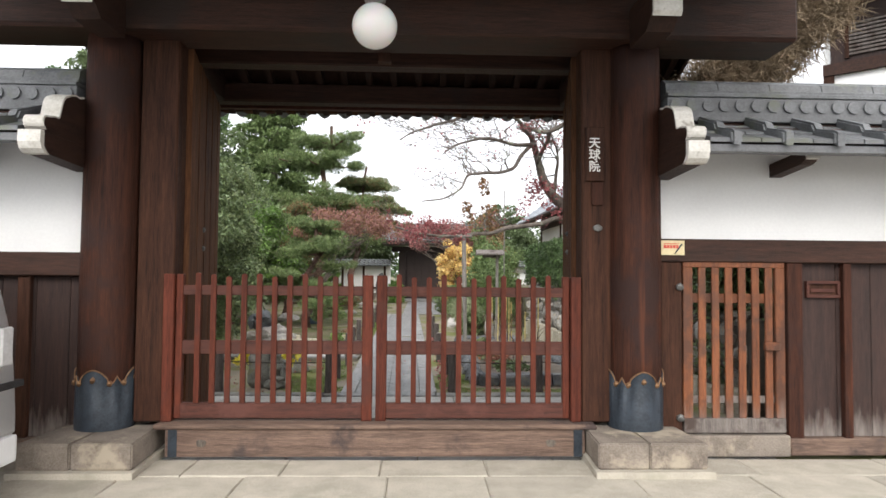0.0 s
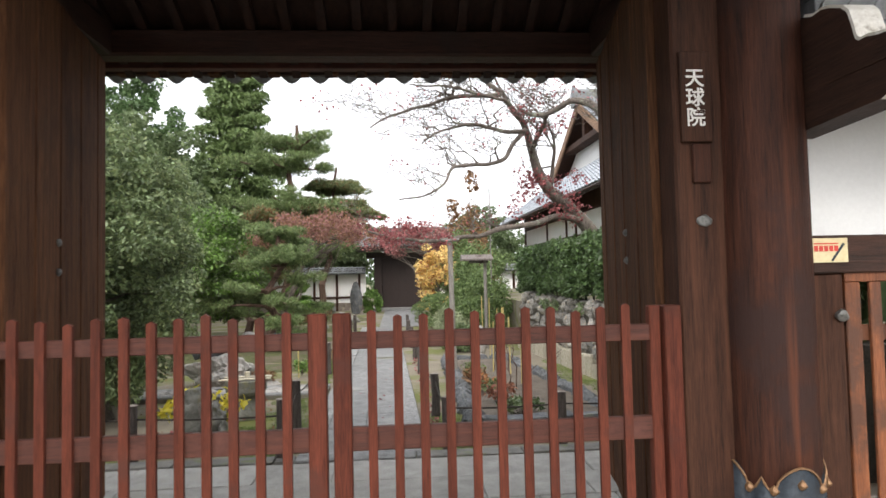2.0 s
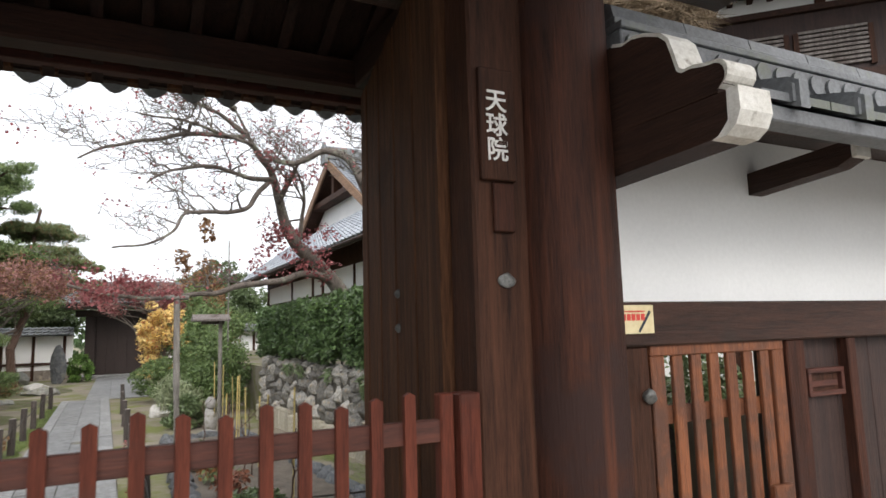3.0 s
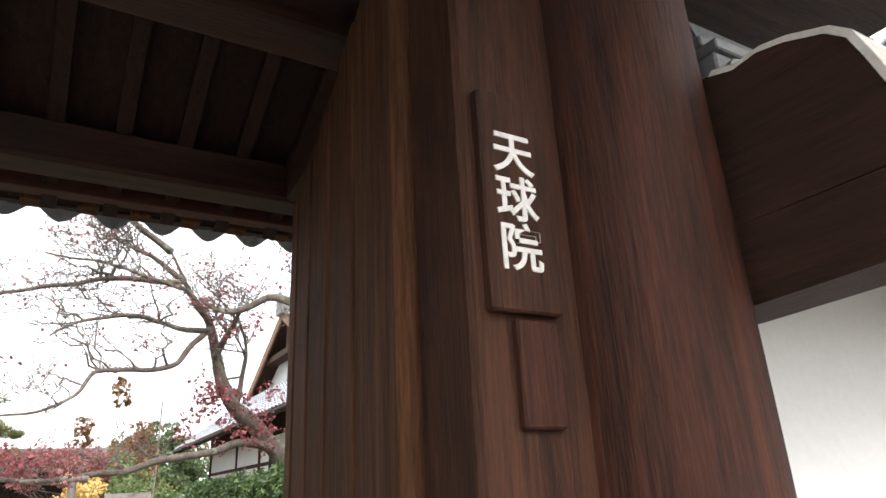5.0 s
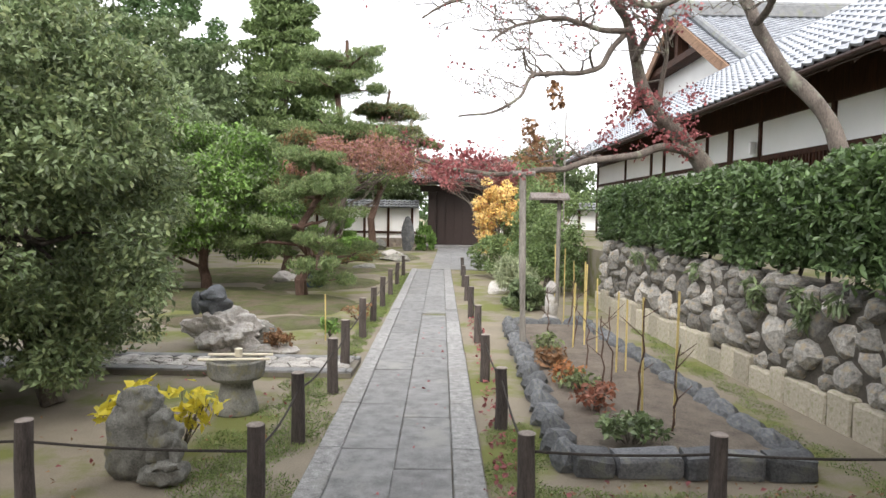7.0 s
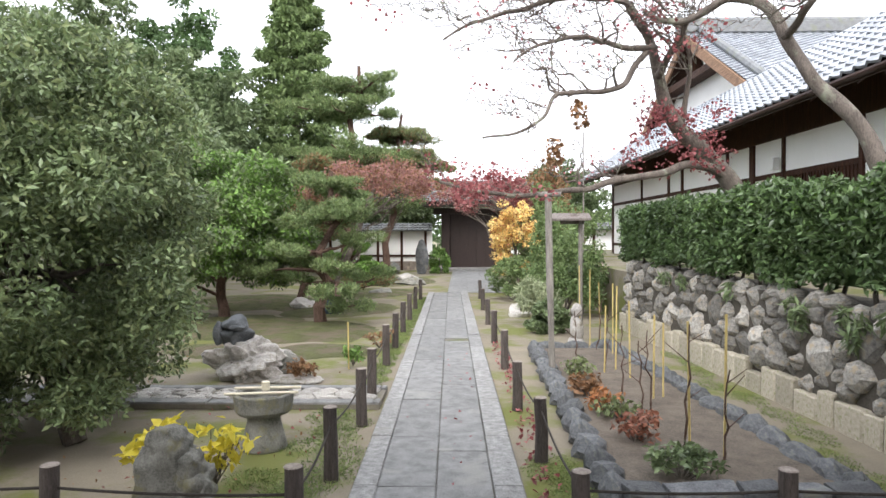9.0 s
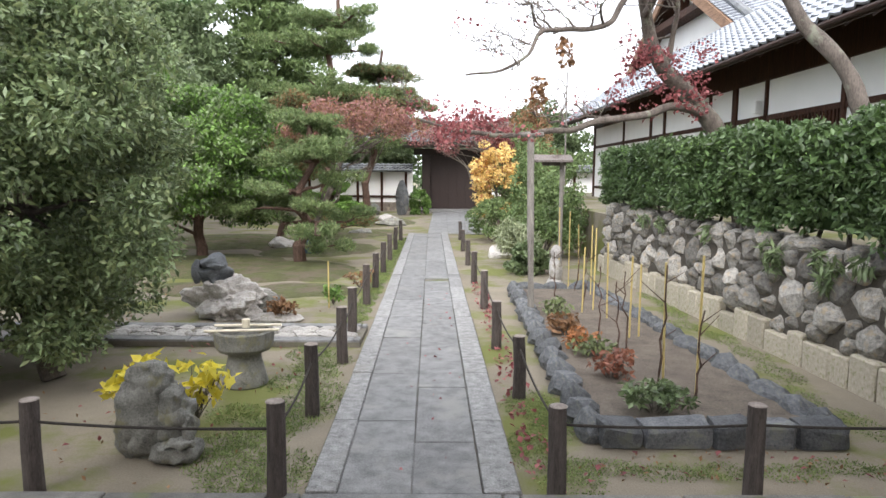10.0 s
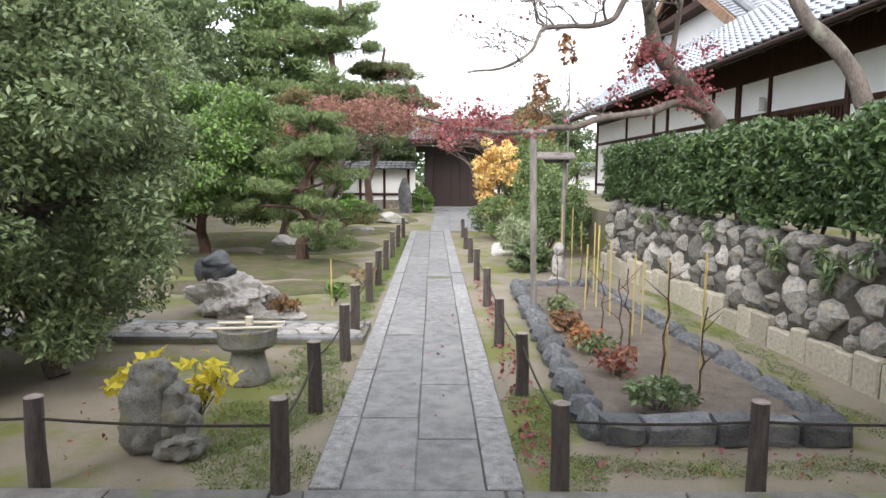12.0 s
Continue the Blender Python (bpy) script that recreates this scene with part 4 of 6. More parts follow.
# hedge
hedge = thing("hedge", along(WLEN / 2, -0.4, 1.0), "clipped glossy green hedge on top of the stone wall", "hedge")
rgh = np.random.default_rng(3)
n = 900
s_ = rgh.uniform(0, WLEN + 0.1, n)
face = rgh.uniform(0, 1, n)
hc = []
for s, f in zip(s_, face):
    htop = 2.32 - 0.06 * s / WLEN + 0.05 * math.sin(s * 2.3)
    hbot = (WTOP0 + (WTOP1 - WTOP0) * s / WLEN) + 0.20 + 0.08 * math.sin(s * 3.1 + 1)
    if f < 0.62:
        q = along(s, -0.16 + rgh.uniform(-0.1, 0.06), hbot + (htop - hbot) * rgh.uniform(0, 1))
    elif f < 0.92:
        q = along(s, rgh.uniform(-0.85, -0.12), htop - rgh.uniform(0, 0.12))
    else:
        q = along(WLEN + rgh.uniform(-0.1, 0.1), rgh.uniform(-0.85, -0.1), rgh.uniform(1.3, 2.25))
    hc.append(q)
leaves(hc, [(0.17, 0.2, 0.16)] * len(hc), 56000, 0.095, 0.44, 21, "foliage", LEAF_HEDGE, hedge)
leaves([c for c in hc if c[2] > 1.75], [(0.15, 0.18, 0.1)] * sum(1 for c in hc if c[2] > 1.75), 3000, 0.08, 0.42, 22, "fresh_growth", LEAF_BRIGHT, hedge, "bright green young growth along the top")
b = bmesh.new()
for s in np.arange(0.3, WLEN, 0.45):
    p0, p1 = along(s, -0.45, 0.95), along(s + random.uniform(-0.2, 0.2), -0.45, 1.95)
    pts, rad = limb(p0, p1, 0.03, 0.012, int(s * 10))
    tube(pts, rad, 5, b)
part("stems", b, BARK, hedge)
# plain solid block in the far-foliage colour fills the hedge's middle
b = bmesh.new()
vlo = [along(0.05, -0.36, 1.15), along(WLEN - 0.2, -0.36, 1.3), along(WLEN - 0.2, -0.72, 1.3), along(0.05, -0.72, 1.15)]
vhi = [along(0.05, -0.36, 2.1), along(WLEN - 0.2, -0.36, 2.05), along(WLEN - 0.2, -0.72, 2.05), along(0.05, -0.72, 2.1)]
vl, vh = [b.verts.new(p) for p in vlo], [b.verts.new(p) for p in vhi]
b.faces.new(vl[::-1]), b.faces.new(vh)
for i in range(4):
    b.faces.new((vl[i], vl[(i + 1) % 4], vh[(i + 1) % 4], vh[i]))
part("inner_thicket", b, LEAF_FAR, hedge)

# house behind the hedge
HX, EAVE_X, EAVE_Z = 6.5, 5.3, 4.0
house = thing("temple_house", (HX, 22, 0.95), "white-plastered timber temple house with a grey tiled hip-and-gable roof", "house")
part("wall", box(HX, 14.4, 0.95, HX + 0.2, 33.5, 4.82, 0), PLASTER, house, "white plaster wall")
part("wall", box(HX + 0.2, 33.3, 0.95, HX + 9, 33.5, 4.82, 0), PLASTER, house)
part("wall", box(HX + 0.2, 14.4, 0.95, HX + 9, 14.6, 4.82, 0), PLASTER, house)
for yy, w in ((14.4, .12), (16.6, .12), (19.2, .1), (20.55, .22), (21.95, .1), (25.1, .14), (26.3, .14), (29.2, .12), (33.3, .2)):
    part("post", box(HX - 0.05, yy, 0.95, HX + 0.02, yy + w, 4.7, 0.006), WOOD, house)
for za in (2.97, 1.3):
    part("rail", box(HX - 0.035, 14.4, za, HX + 0.02, 33.5, za + 0.11, 0.006), WOOD, house)
# wide dark board added to stand in for the deep shaded soffit
part("rail", box(HX - 0.06, 14.4, 3.80, HX + 0.02, 33.5, 4.72, 0.006), WOOD, house)
for i in range(22):
    part("lattice_bar", box(HX - 0.045, 16.76 + i * 0.109, 2.3, HX - 0.005, 16.80 + i * 0.109, 2.97, 0), WOOD, house)
part("lattice_ground", box(HX - 0.02, 16.74, 2.3, HX - 0.003, 19.18, 2.97, 0), WOOD, house)
# lower roof along the west side: boards, rafters, tile courses
sk = [(EAVE_X, EAVE_Z), (EAVE_X, EAVE_Z + 0.07), (8.0, EAVE_Z + 2.06), (8.0, EAVE_Z + 1.99)]
part("roof_board", prism(sk, "y", 13.6, 34.6), WOOD_Y, house)
for i in range(35):
    yy = 13.8 + i * 0.6
    part("rafter", prism([(EAVE_X + 0.05, EAVE_Z - 0.07), (EAVE_X + 0.05, EAVE_Z), (6.9, EAVE_Z + 1.17), (6.9, EAVE_Z + 1.08)], "y", yy, yy + 0.07), WOOD_X, house)
part("eave_board", box(EAVE_X - 0.03, 13.6, EAVE_Z - 0.03, EAVE_X + 0.03, 34.6, EAVE_Z + 0.075, 0.004), WOOD_Y, house)
part("gutter", tube([(EAVE_X - 0.09, 13.6, EAVE_Z + 0.02), (EAVE_X - 0.09, 34.6, EAVE_Z + 0.02)], 0.05, 8), WOOD_Y, house)


def tile_field(p0, run, up, nrun, nup, mat, parent, thick=0.05):
    """Rows of wave tiles on a slope: p0 lower corner, run along the eave, up the slope."""
    p0, run, up = Vector(p0), Vector(run), Vector(up)
    nrm = run.cross(up).normalized()
    if nrm.z < 0:
        nrm = -nrm
    b = bmesh.new()
    for r in range(nup):
        a0 = p0 + up * (r / nup)
        a1 = p0 + up * (min(r + 1.12, nup) / nup)
        for c in range(nrun):
            q0, q1 = run * (c / nrun), run * ((c + 1) / nrun)
            qm = run * ((c + 0.28) / nrun)
            low = [a0 + q0 + nrm * (thick + 0.02), a0 + qm + nrm * (thick + 0.055), a0 + run * ((c + 0.55) / nrun) + nrm * thick, a0 + q1 + nrm * (thick + 0.02)]
            hi_ = [a1 + q0 + nrm * 0.02, a1 + qm + nrm * 0.055, a1 + run * ((c + 0.55) / nrun), a1 + q1 + nrm * 0.02]
            vl = [b.verts.new(v) for v in low]
            vd = [b.verts.new(v - nrm * 0.045) for v in low]
            vh = [b.verts.new(v) for v in hi_]
            for k in range(3):
                b.faces.new((vl[k], vl[k + 1], vh[k + 1], vh[k]))
                b.faces.new((vd[k], vd[k + 1], vl[k + 1], vl[k]))
    ob = part("roof_tiles", b, mat, parent)
    return tagged(ob, kind="stuff")


tile_field((EAVE_X - 0.05, 13.6, EAVE_Z + 0.08), (0, 21.0, 0), (2.75, 0, 2.024), 72, 11, TILE_BLUE, house)
# main roof: ridge runs away from the path, gable towards it
RY, RZ, GXH = 29.0, 8.95, 8.2
for sgn in (1, -1):
    yb = RY - sgn * 6.2
    part("roof_board", prism([(RY, RZ), (yb, RZ - 6.2 * 0.58), (yb, RZ - 6.2 * 0.58 - 0.1), (RY, RZ - 0.1)], "x", GXH - 0.25, 24), WOOD_X, house)
tile_field((GXH - 0.3, RY - 6.2, RZ - 6.2 * 0.58), (16, 0, 0), (0, 6.2, 6.2 * 0.58), 52, 32, TILE_BLUE, house)
tile_field((GXH - 0.3, RY + 6.2, RZ - 6.2 * 0.58), (16, 0, 0), (0, -6.2, 6.2 * 0.58), 30, 16, TILE_BLUE, house)
part("ridge", box(GXH - 0.4, RY - 0.2, RZ, 23, RY + 0.2, RZ + 0.42, 0.03), TILE, house)
part("ridge_cap", tube([(GXH - 0.45, RY, RZ + 0.46), (23, RY, RZ + 0.46)], 0.13, 10), TILE, house)
part("ridge_end_tile", prism([(RY - 0.32, RZ - 0.2), (RY + 0.32, RZ - 0.2), (RY + 0.28, RZ + 0.4), (RY, RZ + 0.75), (RY - 0.28, RZ + 0.4)], "x", GXH - 0.52, GXH - 0.4), TILE, house)
part("gable_wall", prism([(RY, RZ - 0.3), (RY - 4.9, RZ - 3.1), (RY + 4.9, RZ - 3.1)], "x", GXH + 0.35, GXH + 0.45), PLASTER, house)
for sgn in (1, -1):
    part("barge_board", prism([(RY, RZ + 0.02), (RY - sgn * 4.9, RZ - 2.84), (RY - sgn * 4.8, RZ - 3.14), (RY, RZ - 0.38)], "x", GXH - 0.36, GXH - 0.28), WOOD_BARGE, house)
    part("descending_ridge", tube([(GXH + 0.2, RY - sgn * 0.2, RZ + 0.12), (GXH + 0.2, RY - sgn * 5.6, RZ - 3.05)], 0.13, 8), TILE, house)
part("gable_tie", box(GXH - 0.2, RY - 2.6, RZ - 1.75, GXH + 0.3, RY + 2.6, RZ - 1.5, 0.01), WOOD, house)
part("gable_strut", box(GXH - 0.1, RY - 0.15, RZ - 1.52, GXH + 0.3, RY + 0.15, RZ - 0.4, 0.01), WOOD, house)
part("gable_tie", box(GXH - 0.3, RY - 4.7, RZ - 3.15, GXH + 0.3, RY + 4.7, RZ - 2.85, 0.01), WOOD, house)
part("security_light", box(HX - 0.2, 19.35, 3.12, HX - 0.05, 19.5, 3.4, 0.02), PLASTER, house, "small white outdoor light box")

house.rotation_euler = (0, 0, 0.02)

# ---- far gate and its walls ----
FG = 41.9
FAR_WOOD = material("dark_aged_gate_wood", (0.015, 0.010, 0.009), (0.040, 0.023, 0.019), 5, (6, 6, 0.6), 0.6, 0.3, 40)
fg = thing("far_gate", (-0.35, FG, G), "dark wooden inner gate with closed doors under a tiled roof", "gate")
for xx in (-2.0, 0.98):
    part("post", box(xx - 0.2, FG - 0.1, G, xx + 0.2, FG + 0.3, 3.2, 0.02), FAR_WOOD, fg)
for i in range(6):
    xa = -1.75 + i * 0.42
    part("door_plank", box(xa, FG + 0.1, G + 0.1, xa + 0.41, FG + 0.16, 2.95, 0.006), FAR_WOOD, fg)
part("door_backing", box(-1.8, FG + 0.17, G, 0.8, FG + 0.25, 3.0, 0), FAR_WOOD, fg)
part("lintel", box(-2.6, FG - 0.15, 2.95, 1.6, FG + 0.35, 3.3, 0.02), FAR_WOOD, fg)
part("step", box(-2.3, FG - 1.0, G, 1.3, FG + 0.4, G + 0.15, 0.02), GRANITE, fg)
part("roof_slab", prism([(FG - 1.6, 3.55), (FG + 0.1, 4.45), (FG + 1.8, 3.55), (FG + 1.8, 3.4), (FG - 1.6, 3.4)], "x", -3.1, 2.3), FAR_WOOD, fg)
tile_field((-3.15, FG - 1.7, 3.56), (5.5, 0, 0), (0, 1.8, 0.95), 22, 7, TILE, fg)
part("ridge", box(-3.2, FG - 0.05, 4.5, 2.4, FG + 0.3, 4.8, 0.03), TILE, fg)
fg.location.x += 1.1
fg.scale = (1.15, 1, 1)
for xa, xb, nm in ((-14, -2.25, "wall_far_left"), (1.25, 12, "wall_far_right")):
    w = structure(nm, box(xa, FG + 0.05, G, xb, FG + 0.2, 2.0, 0), PLASTER, "white plastered far wall with black posts and a tiled cap")
    xx = xa + 0.5
    while xx < xb - 0.2:
        part("post", box(xx, FG - 0.02, G, xx + 0.14, FG + 0.06, 2.0, 0.004), WOOD, w)
        xx += 1.35
    part("rail", box(xa, FG - 0.03, 0.55, xb, FG + 0.05, 0.68, 0.004), WOOD_X, w)
    part("foot_boards", box(xa, FG - 0.01, G, xb, FG + 0.045, 0.3, 0.004), PAD_STONE, w)
    part("cap", prism([(FG - 0.55, 2.0), (FG + 0.1, 2.42), (FG + 0.8, 2.0)], "x", xa, xb), TILE_DARK, w)
    tile_field((xa, FG - 0.6, 2.02), (xb - xa, 0, 0), (0, 0.7, 0.42), int((xb - xa) / 0.28), 3, TILE, w)
    w.location.x += 0.35 if xa < 0 else 1.3

# ---- raised bed ----
bed = thing("raised_bed", (1.7, 13, G), "planting bed of brown soil edged with dark blue-grey stones", "garden bed")
part("bed_soil", prism([(0.95, 10.0), (2.55, 10.05), (2.2, 16.1), (1.0, 16.1)], "z", G, G + 0.09), BED_SOIL, bed)
STONES = [mesh_of("border_stone", rock(1, 1, 1, 40 + i, 2, 0.28, flat=0.75), DARK_STONE) for i in range(8)]


def place_mesh(name, me, parent, at, scale, rz, tilt=0.0):
    ob = new(name, me)
    m = Matrix.Translation(at) @ Matrix.Rotation(rz, 4, "Z") @ Matrix.Rotation(tilt, 4, "X") @ Matrix.Diagonal((*scale, 1))
    ob.parent = parent
    base = Matrix.Translation(-parent.location) if parent.type == "EMPTY" else Matrix.Identity(4)
    ob.matrix_basis = base @ m
    return ob


rg = random.Random(8)
edge_run = [((0.84, 9.95), (0.95, 16.1)), ((2.66, 9.98), (2.25, 16.1)), ((1.0, 16.2), (2.2, 16.2))]
for (xa, ya), (xb, yb) in edge_run:
    L = math.hypot(xb - xa, yb - ya)
    s = 0.0
    while s < L:
        w = rg.uniform(0.28, 0.5)
        t = (s + w / 2) / L
        place_mesh("border_stone", rg.choice(STONES), bed, (xa + (xb - xa) * t, ya + (yb - ya) * t, G + 0.075), (w * 0.62, 0.15 + rg.uniform(-0.02, 0.03), 0.115 + rg.uniform(0, 0.04)), math.atan2(yb - ya, xb - xa))
        s += w
for xa, xb in ((0.86, 1.16), (1.16, 1.68), (1.68, 1.98), (1.98, 2.30), (2.30, 2.68)):
    bb = box(xa + 0.01, 9.84, G, xb - 0.01, 10.07, G + 0.185, 0.04, seg=2)
    for v in bb.verts:
        v.co += Vector((noise.noise(v.co * 6), noise.noise(v.co * 6 + Vector((9, 0, 0))), noise.noise(v.co * 6 + Vector((0, 9, 0))) if v.co.z > G + 0.03 else 0)) * 0.05
    part("border_block", bb, DARK_STONE, bed)

# ---- posts and ropes ----
POSTS = [(-4.3, 9.15), (-2.776, 9.16), (-1.275, 9.07), (-1.34, 10.485), (-1.32, 11.99), (-1.36, 13.0), (-1.42, 15.08), (-1.44, 16.6), (-1.46, 18.4), (-1.48, 20.3), (-1.50, 22.5), (-1.52, 25.0),
         (3.0, 9.17), (1.63, 9.17), (0.42, 9.16), (0.40, 10.94), (0.34, 12.6), (0.35, 14.86), (0.32, 17.18), (0.30, 19.6), (0.28, 22.3), (0.3, 25.4)]
rg = random.Random(4)
for i, (px, py) in enumerate(POSTS):
    h = (0.61 if i < 12 else 0.57) + rg.uniform(-0.02, 0.02)
    p = thing("rope_post", (px, py, G), "dark charred log post holding a black rope beside the path", "post", "rope posts")
    part("log", tube([(px, py, G - 0.02), (px + rg.uniform(-.01, .01), py, G + h * 0.5), (px + rg.uniform(-.012, .012), py, G + h)], [0.06, 0.056, 0.054], 14), LOG, p, "", False)
    part("cut_top", tube([(px, py, G + h), (px, py, G + h + 0.006)], [0.056, 0.046], 14), LOG_TOP, p, "grey sawn top")


def rope(a, b_, sag):
    pts = []
    for i in range(11):
        t = i / 10
        q = Vector(a).lerp(Vector(b_), t)
        q.z -= sag * 4 * t * (1 - t)
        pts.append(q)
    r = part("rope", tube(pts, 0.009, 6), ROPE, None)
    tagged(r, "thin black rope strung between the log posts", "rope", "ropes")


for row in (POSTS[:12], POSTS[12:]):
    for (xa, ya), (xb, yb) in zip(row, row[1:]):
        rope((xa, ya, G + 0.46), (xb, yb, G + 0.46), 0.02 if abs(xa - xb) > 1 else 0.06)

# ---- cobbled side path ----
cob = structure("path_side", box(-7.5, 12.60, G + 0.003, -1.22, 13.45, G + 0.06, 0), JOINT, "side path of pale flat cobbles between cut edge stones")
x = -7.5
rg = random.Random(9)
while x < -1.25:
    w = min(rg.uniform(0.8, 1.4), -1.22 - x)
    slab("edge_stone", cob, x, 12.60, x + w, 12.78, G, G + 0.085, GRANITE, 0.005, int(x * 17) + 5000)
    slab("edge_stone", cob, x, 13.30, x + w, 13.46, G, G + 0.085, GRANITE, 0.005, int(x * 17) + 6000)
    x += w
COBS = [mesh_of("cobble", rock(1, 1, 1, 70 + i, 2, 0.3), PALE_STONE) for i in range(8)]
x = -7.4
while x < -1.3:
    for yy in (12.87, 13.04, 13.21):
        place_mesh("cobble", rg.choice(COBS), cob, (x + rg.uniform(-.05, .05), yy + rg.uniform(-.02, .02), G + 0.07), (rg.uniform(0.11, 0.17), rg.uniform(0.075, 0.105), 0.04), rg.uniform(-0.5, 0.5))
    x += 0.25

# ---- stone pieces in the garden ----
fig = thing("carved_figure_stone", (-2.2, 9.7, G), "weathered grey stone carved as a pair of rounded figures", "statue")
b = cushion(0.18, 0.14, 0.32, 12, (-2.34, 9.74, G + 0.29), None, 0.66, 0.2)
cushion(0.15, 0.125, 0.15, 18, (-2.30, 9.73, G + 0.515), b, 0.75)
cushion(0.08, 0.09, 0.12, 13, (-2.13, 9.68, G + 0.40), b, 0.7)
cushion(0.12, 0.11, 0.17, 14, (-2.11, 9.69, G + 0.25), b, 0.75)
cushion(0.16, 0.13, 0.075, 15, (-2.10, 9.64, G + 0.07), b, 0.75)
cushion(0.035, 0.045, 0.12, 16, (-2.00, 9.60, G + 0.22), b, 0.9)
cushion(0.11, 0.045, 0.035, 17, (-2.05, 9.565, G + 0.155), b, 0.9)
for v in b.verts:
    v.co += Vector((noise.noise(v.co * 14), noise.noise(v.co * 14 + Vector((7, 0, 0))), noise.noise(v.co * 14 + Vector((0, 7, 0))))) * 0.030
    v.co += Vector((noise.noise(v.co * 34), noise.noise(v.co * 34 + Vector((5, 0, 0))), noise.noise(v.co * 34 + Vector((0, 5, 0))))) * 0.013
part("carving", b, CARVED, fig, "", True)
BX, BY = -2.13, 11.3
basin = thing("stone_basin", (BX, BY, G), "round grey stone water basin on a flared foot, bamboo across", "basin")
part("foot", lathe([(0.205, 0), (0.212, 0.02), (0.185, 0.13), (0.155, 0.25), (0.15, 0.30), (0.17, 0.325)], (BX, BY, G), 32), CARVED, basin, "", True)
part("bowl", lathe([(0.17, 0.32), (0.235, 0.335), (0.262, 0.37), (0.27, 0.44), (0.275, 0.51), (0.262, 0.525), (0.228, 0.515), (0.215, 0.43), (0.05, 0.42)], (BX, BY, G), 36), CARVED, basin)
part("bamboo_pole", tube([(BX - 0.33, BY - 0.12, G + 0.528), (BX + 0.34, BY - 0.06, G + 0.534)], 0.013, 8), BAMBOO_PALE, basin, "pale bamboo pole")
part("bamboo_pole", tube([(BX - 0.31, BY + 0.1, G + 0.531), (BX + 0.32, BY + 0.12, G + 0.538)], 0.013, 8), BAMBOO_PALE, basin)
part("ladle_cup", lathe([(0.035, 0), (0.038, 0.075), (0.03, 0.08)], (BX + 0.02, BY, G + 0.54), 14), BAMBOO_PALE, basin)
tagged(part("pale_rock", rock(0.56, 0.42, 0.36, 23, 5, 0.45, (-3.3, 14.25, G + 0.2), None, 0.6, 1.9), PALE_STONE, None), "large pale grey rock lying on the soil", "rock")
tagged(part("grey_rock", rock(0.2, 0.2, 0.22, 27, 3, 0.3, (-2.78, 14.35, G + 0.14), None, 0.6), CARVED, None), "grey rock leaning on the pale rock", "rock")
tagged(part("flat_rock", rock(0.42, 0.18, 0.08, 26, 3, 0.25, (-2.55, 13.95, G + 0.04), None, 0.6), PALE_STONE, None), "low flat rock in front of the pale rock", "rock")
b = rock(0.22, 0.19, 0.13, 31, 4, 0.2, (-3.43, 14.25, G + 0.56), None, 0.7)
rock(0.15, 0.14, 0.12, 32, 4, 0.2, (-3.40, 14.2, G + 0.70), b)
rock(0.06, 0.07, 0.14, 33, 3, 0.2, (-3.58, 14.15, G + 0.60), b)
rock(0.10, 0.05, 0.03, 34, 3, 0.1, (-3.36, 14.07, G + 0.68), b)
for v in b.verts:
    v.co = Vector((-3.43, 14.25, G + 0.46)) + (v.co - Vector((-3.43, 14.25, G + 0.46))) * 1.25
tagged(part("dark_stone_figure", b, BLACK_STONE, None, "", True), "small dark stone figure crouching on the pale rock", "statue")
b = rock(0.13, 0.12, 0.30, 35, 3, 0.15, (1.78, 17.0, G + 0.28), None, 0.9)
rock(0.10, 0.10, 0.12, 36, 3, 0.12, (1.78, 16.98, G + 0.62), b)
rock(0.16, 0.14, 0.10, 37, 3, 0.12, (1.78, 17.0, G + 0.06), b)
tagged(part("pale_stone_statue", b, PALE_STONE, None, "", True), "pale weathered standing stone statue beside the path", "statue")
tagged(part("stele", rock(0.36, 0.2, 0.95, 41, 4, 0.22, (-2.3, 38.2, G + 0.8), None, 0.9), DARK_STONE, None), "tall pointed grey standing stone before the far gate", "stone")
for i, (sx_, sy_, sz_, px, py) in enumerate(((0.5, 0.4, 0.4, -3.9, 38.5), (0.45, 0.4, 0.25, -2.6, 33), (0.6, 0.4, 0.2, -2.3, 31), (0.3, 0.3, 0.2, 1.1, 21), (0.4, 0.3, 0.15, -3.0, 27), (0.35, 0.3, 0.22, -4.5, 22.5), (0.5, 0.35, 0.2, -6.2, 16.5))):
    tagged(part("garden_rock", rock(sx_, sy_, sz_, 50 + i, 3, 0.3, (px, py, G + sz_ * 0.5), None, 0.6), PALE_STONE if i % 2 else CARVED, None), "grey garden rock bedded in the soil", "rock", "garden rocks")
GLAZE = material("blue_glazed_pot", (0.05, 0.075, 0.11), (0.11, 0.15, 0.2), 6, (1, 1, 1), 0.25, 0.1, 40)
for px, py, r in ((-7.3, 20.2, 0.42), (-3.55, 21.4, 0.3)):
    p = thing("water_jar", (px, py, G), "round blue-grey glazed water jar on the soil", "jar", "water jars")
    part("body", lathe([(0.6 * r, 0), (0.9 * r, 0.25 * r), (r, 0.7 * r), (0.93 * r, 1.05 * r), (0.98 * r, 1.1 * r), (0.9 * r, 1.12 * r), (0.85 * r, 0.9 * r), (0.2 * r, 0.85 * r)], (px, py, G), 30), GLAZE, p, "", True)

# ---- trees and plants ----


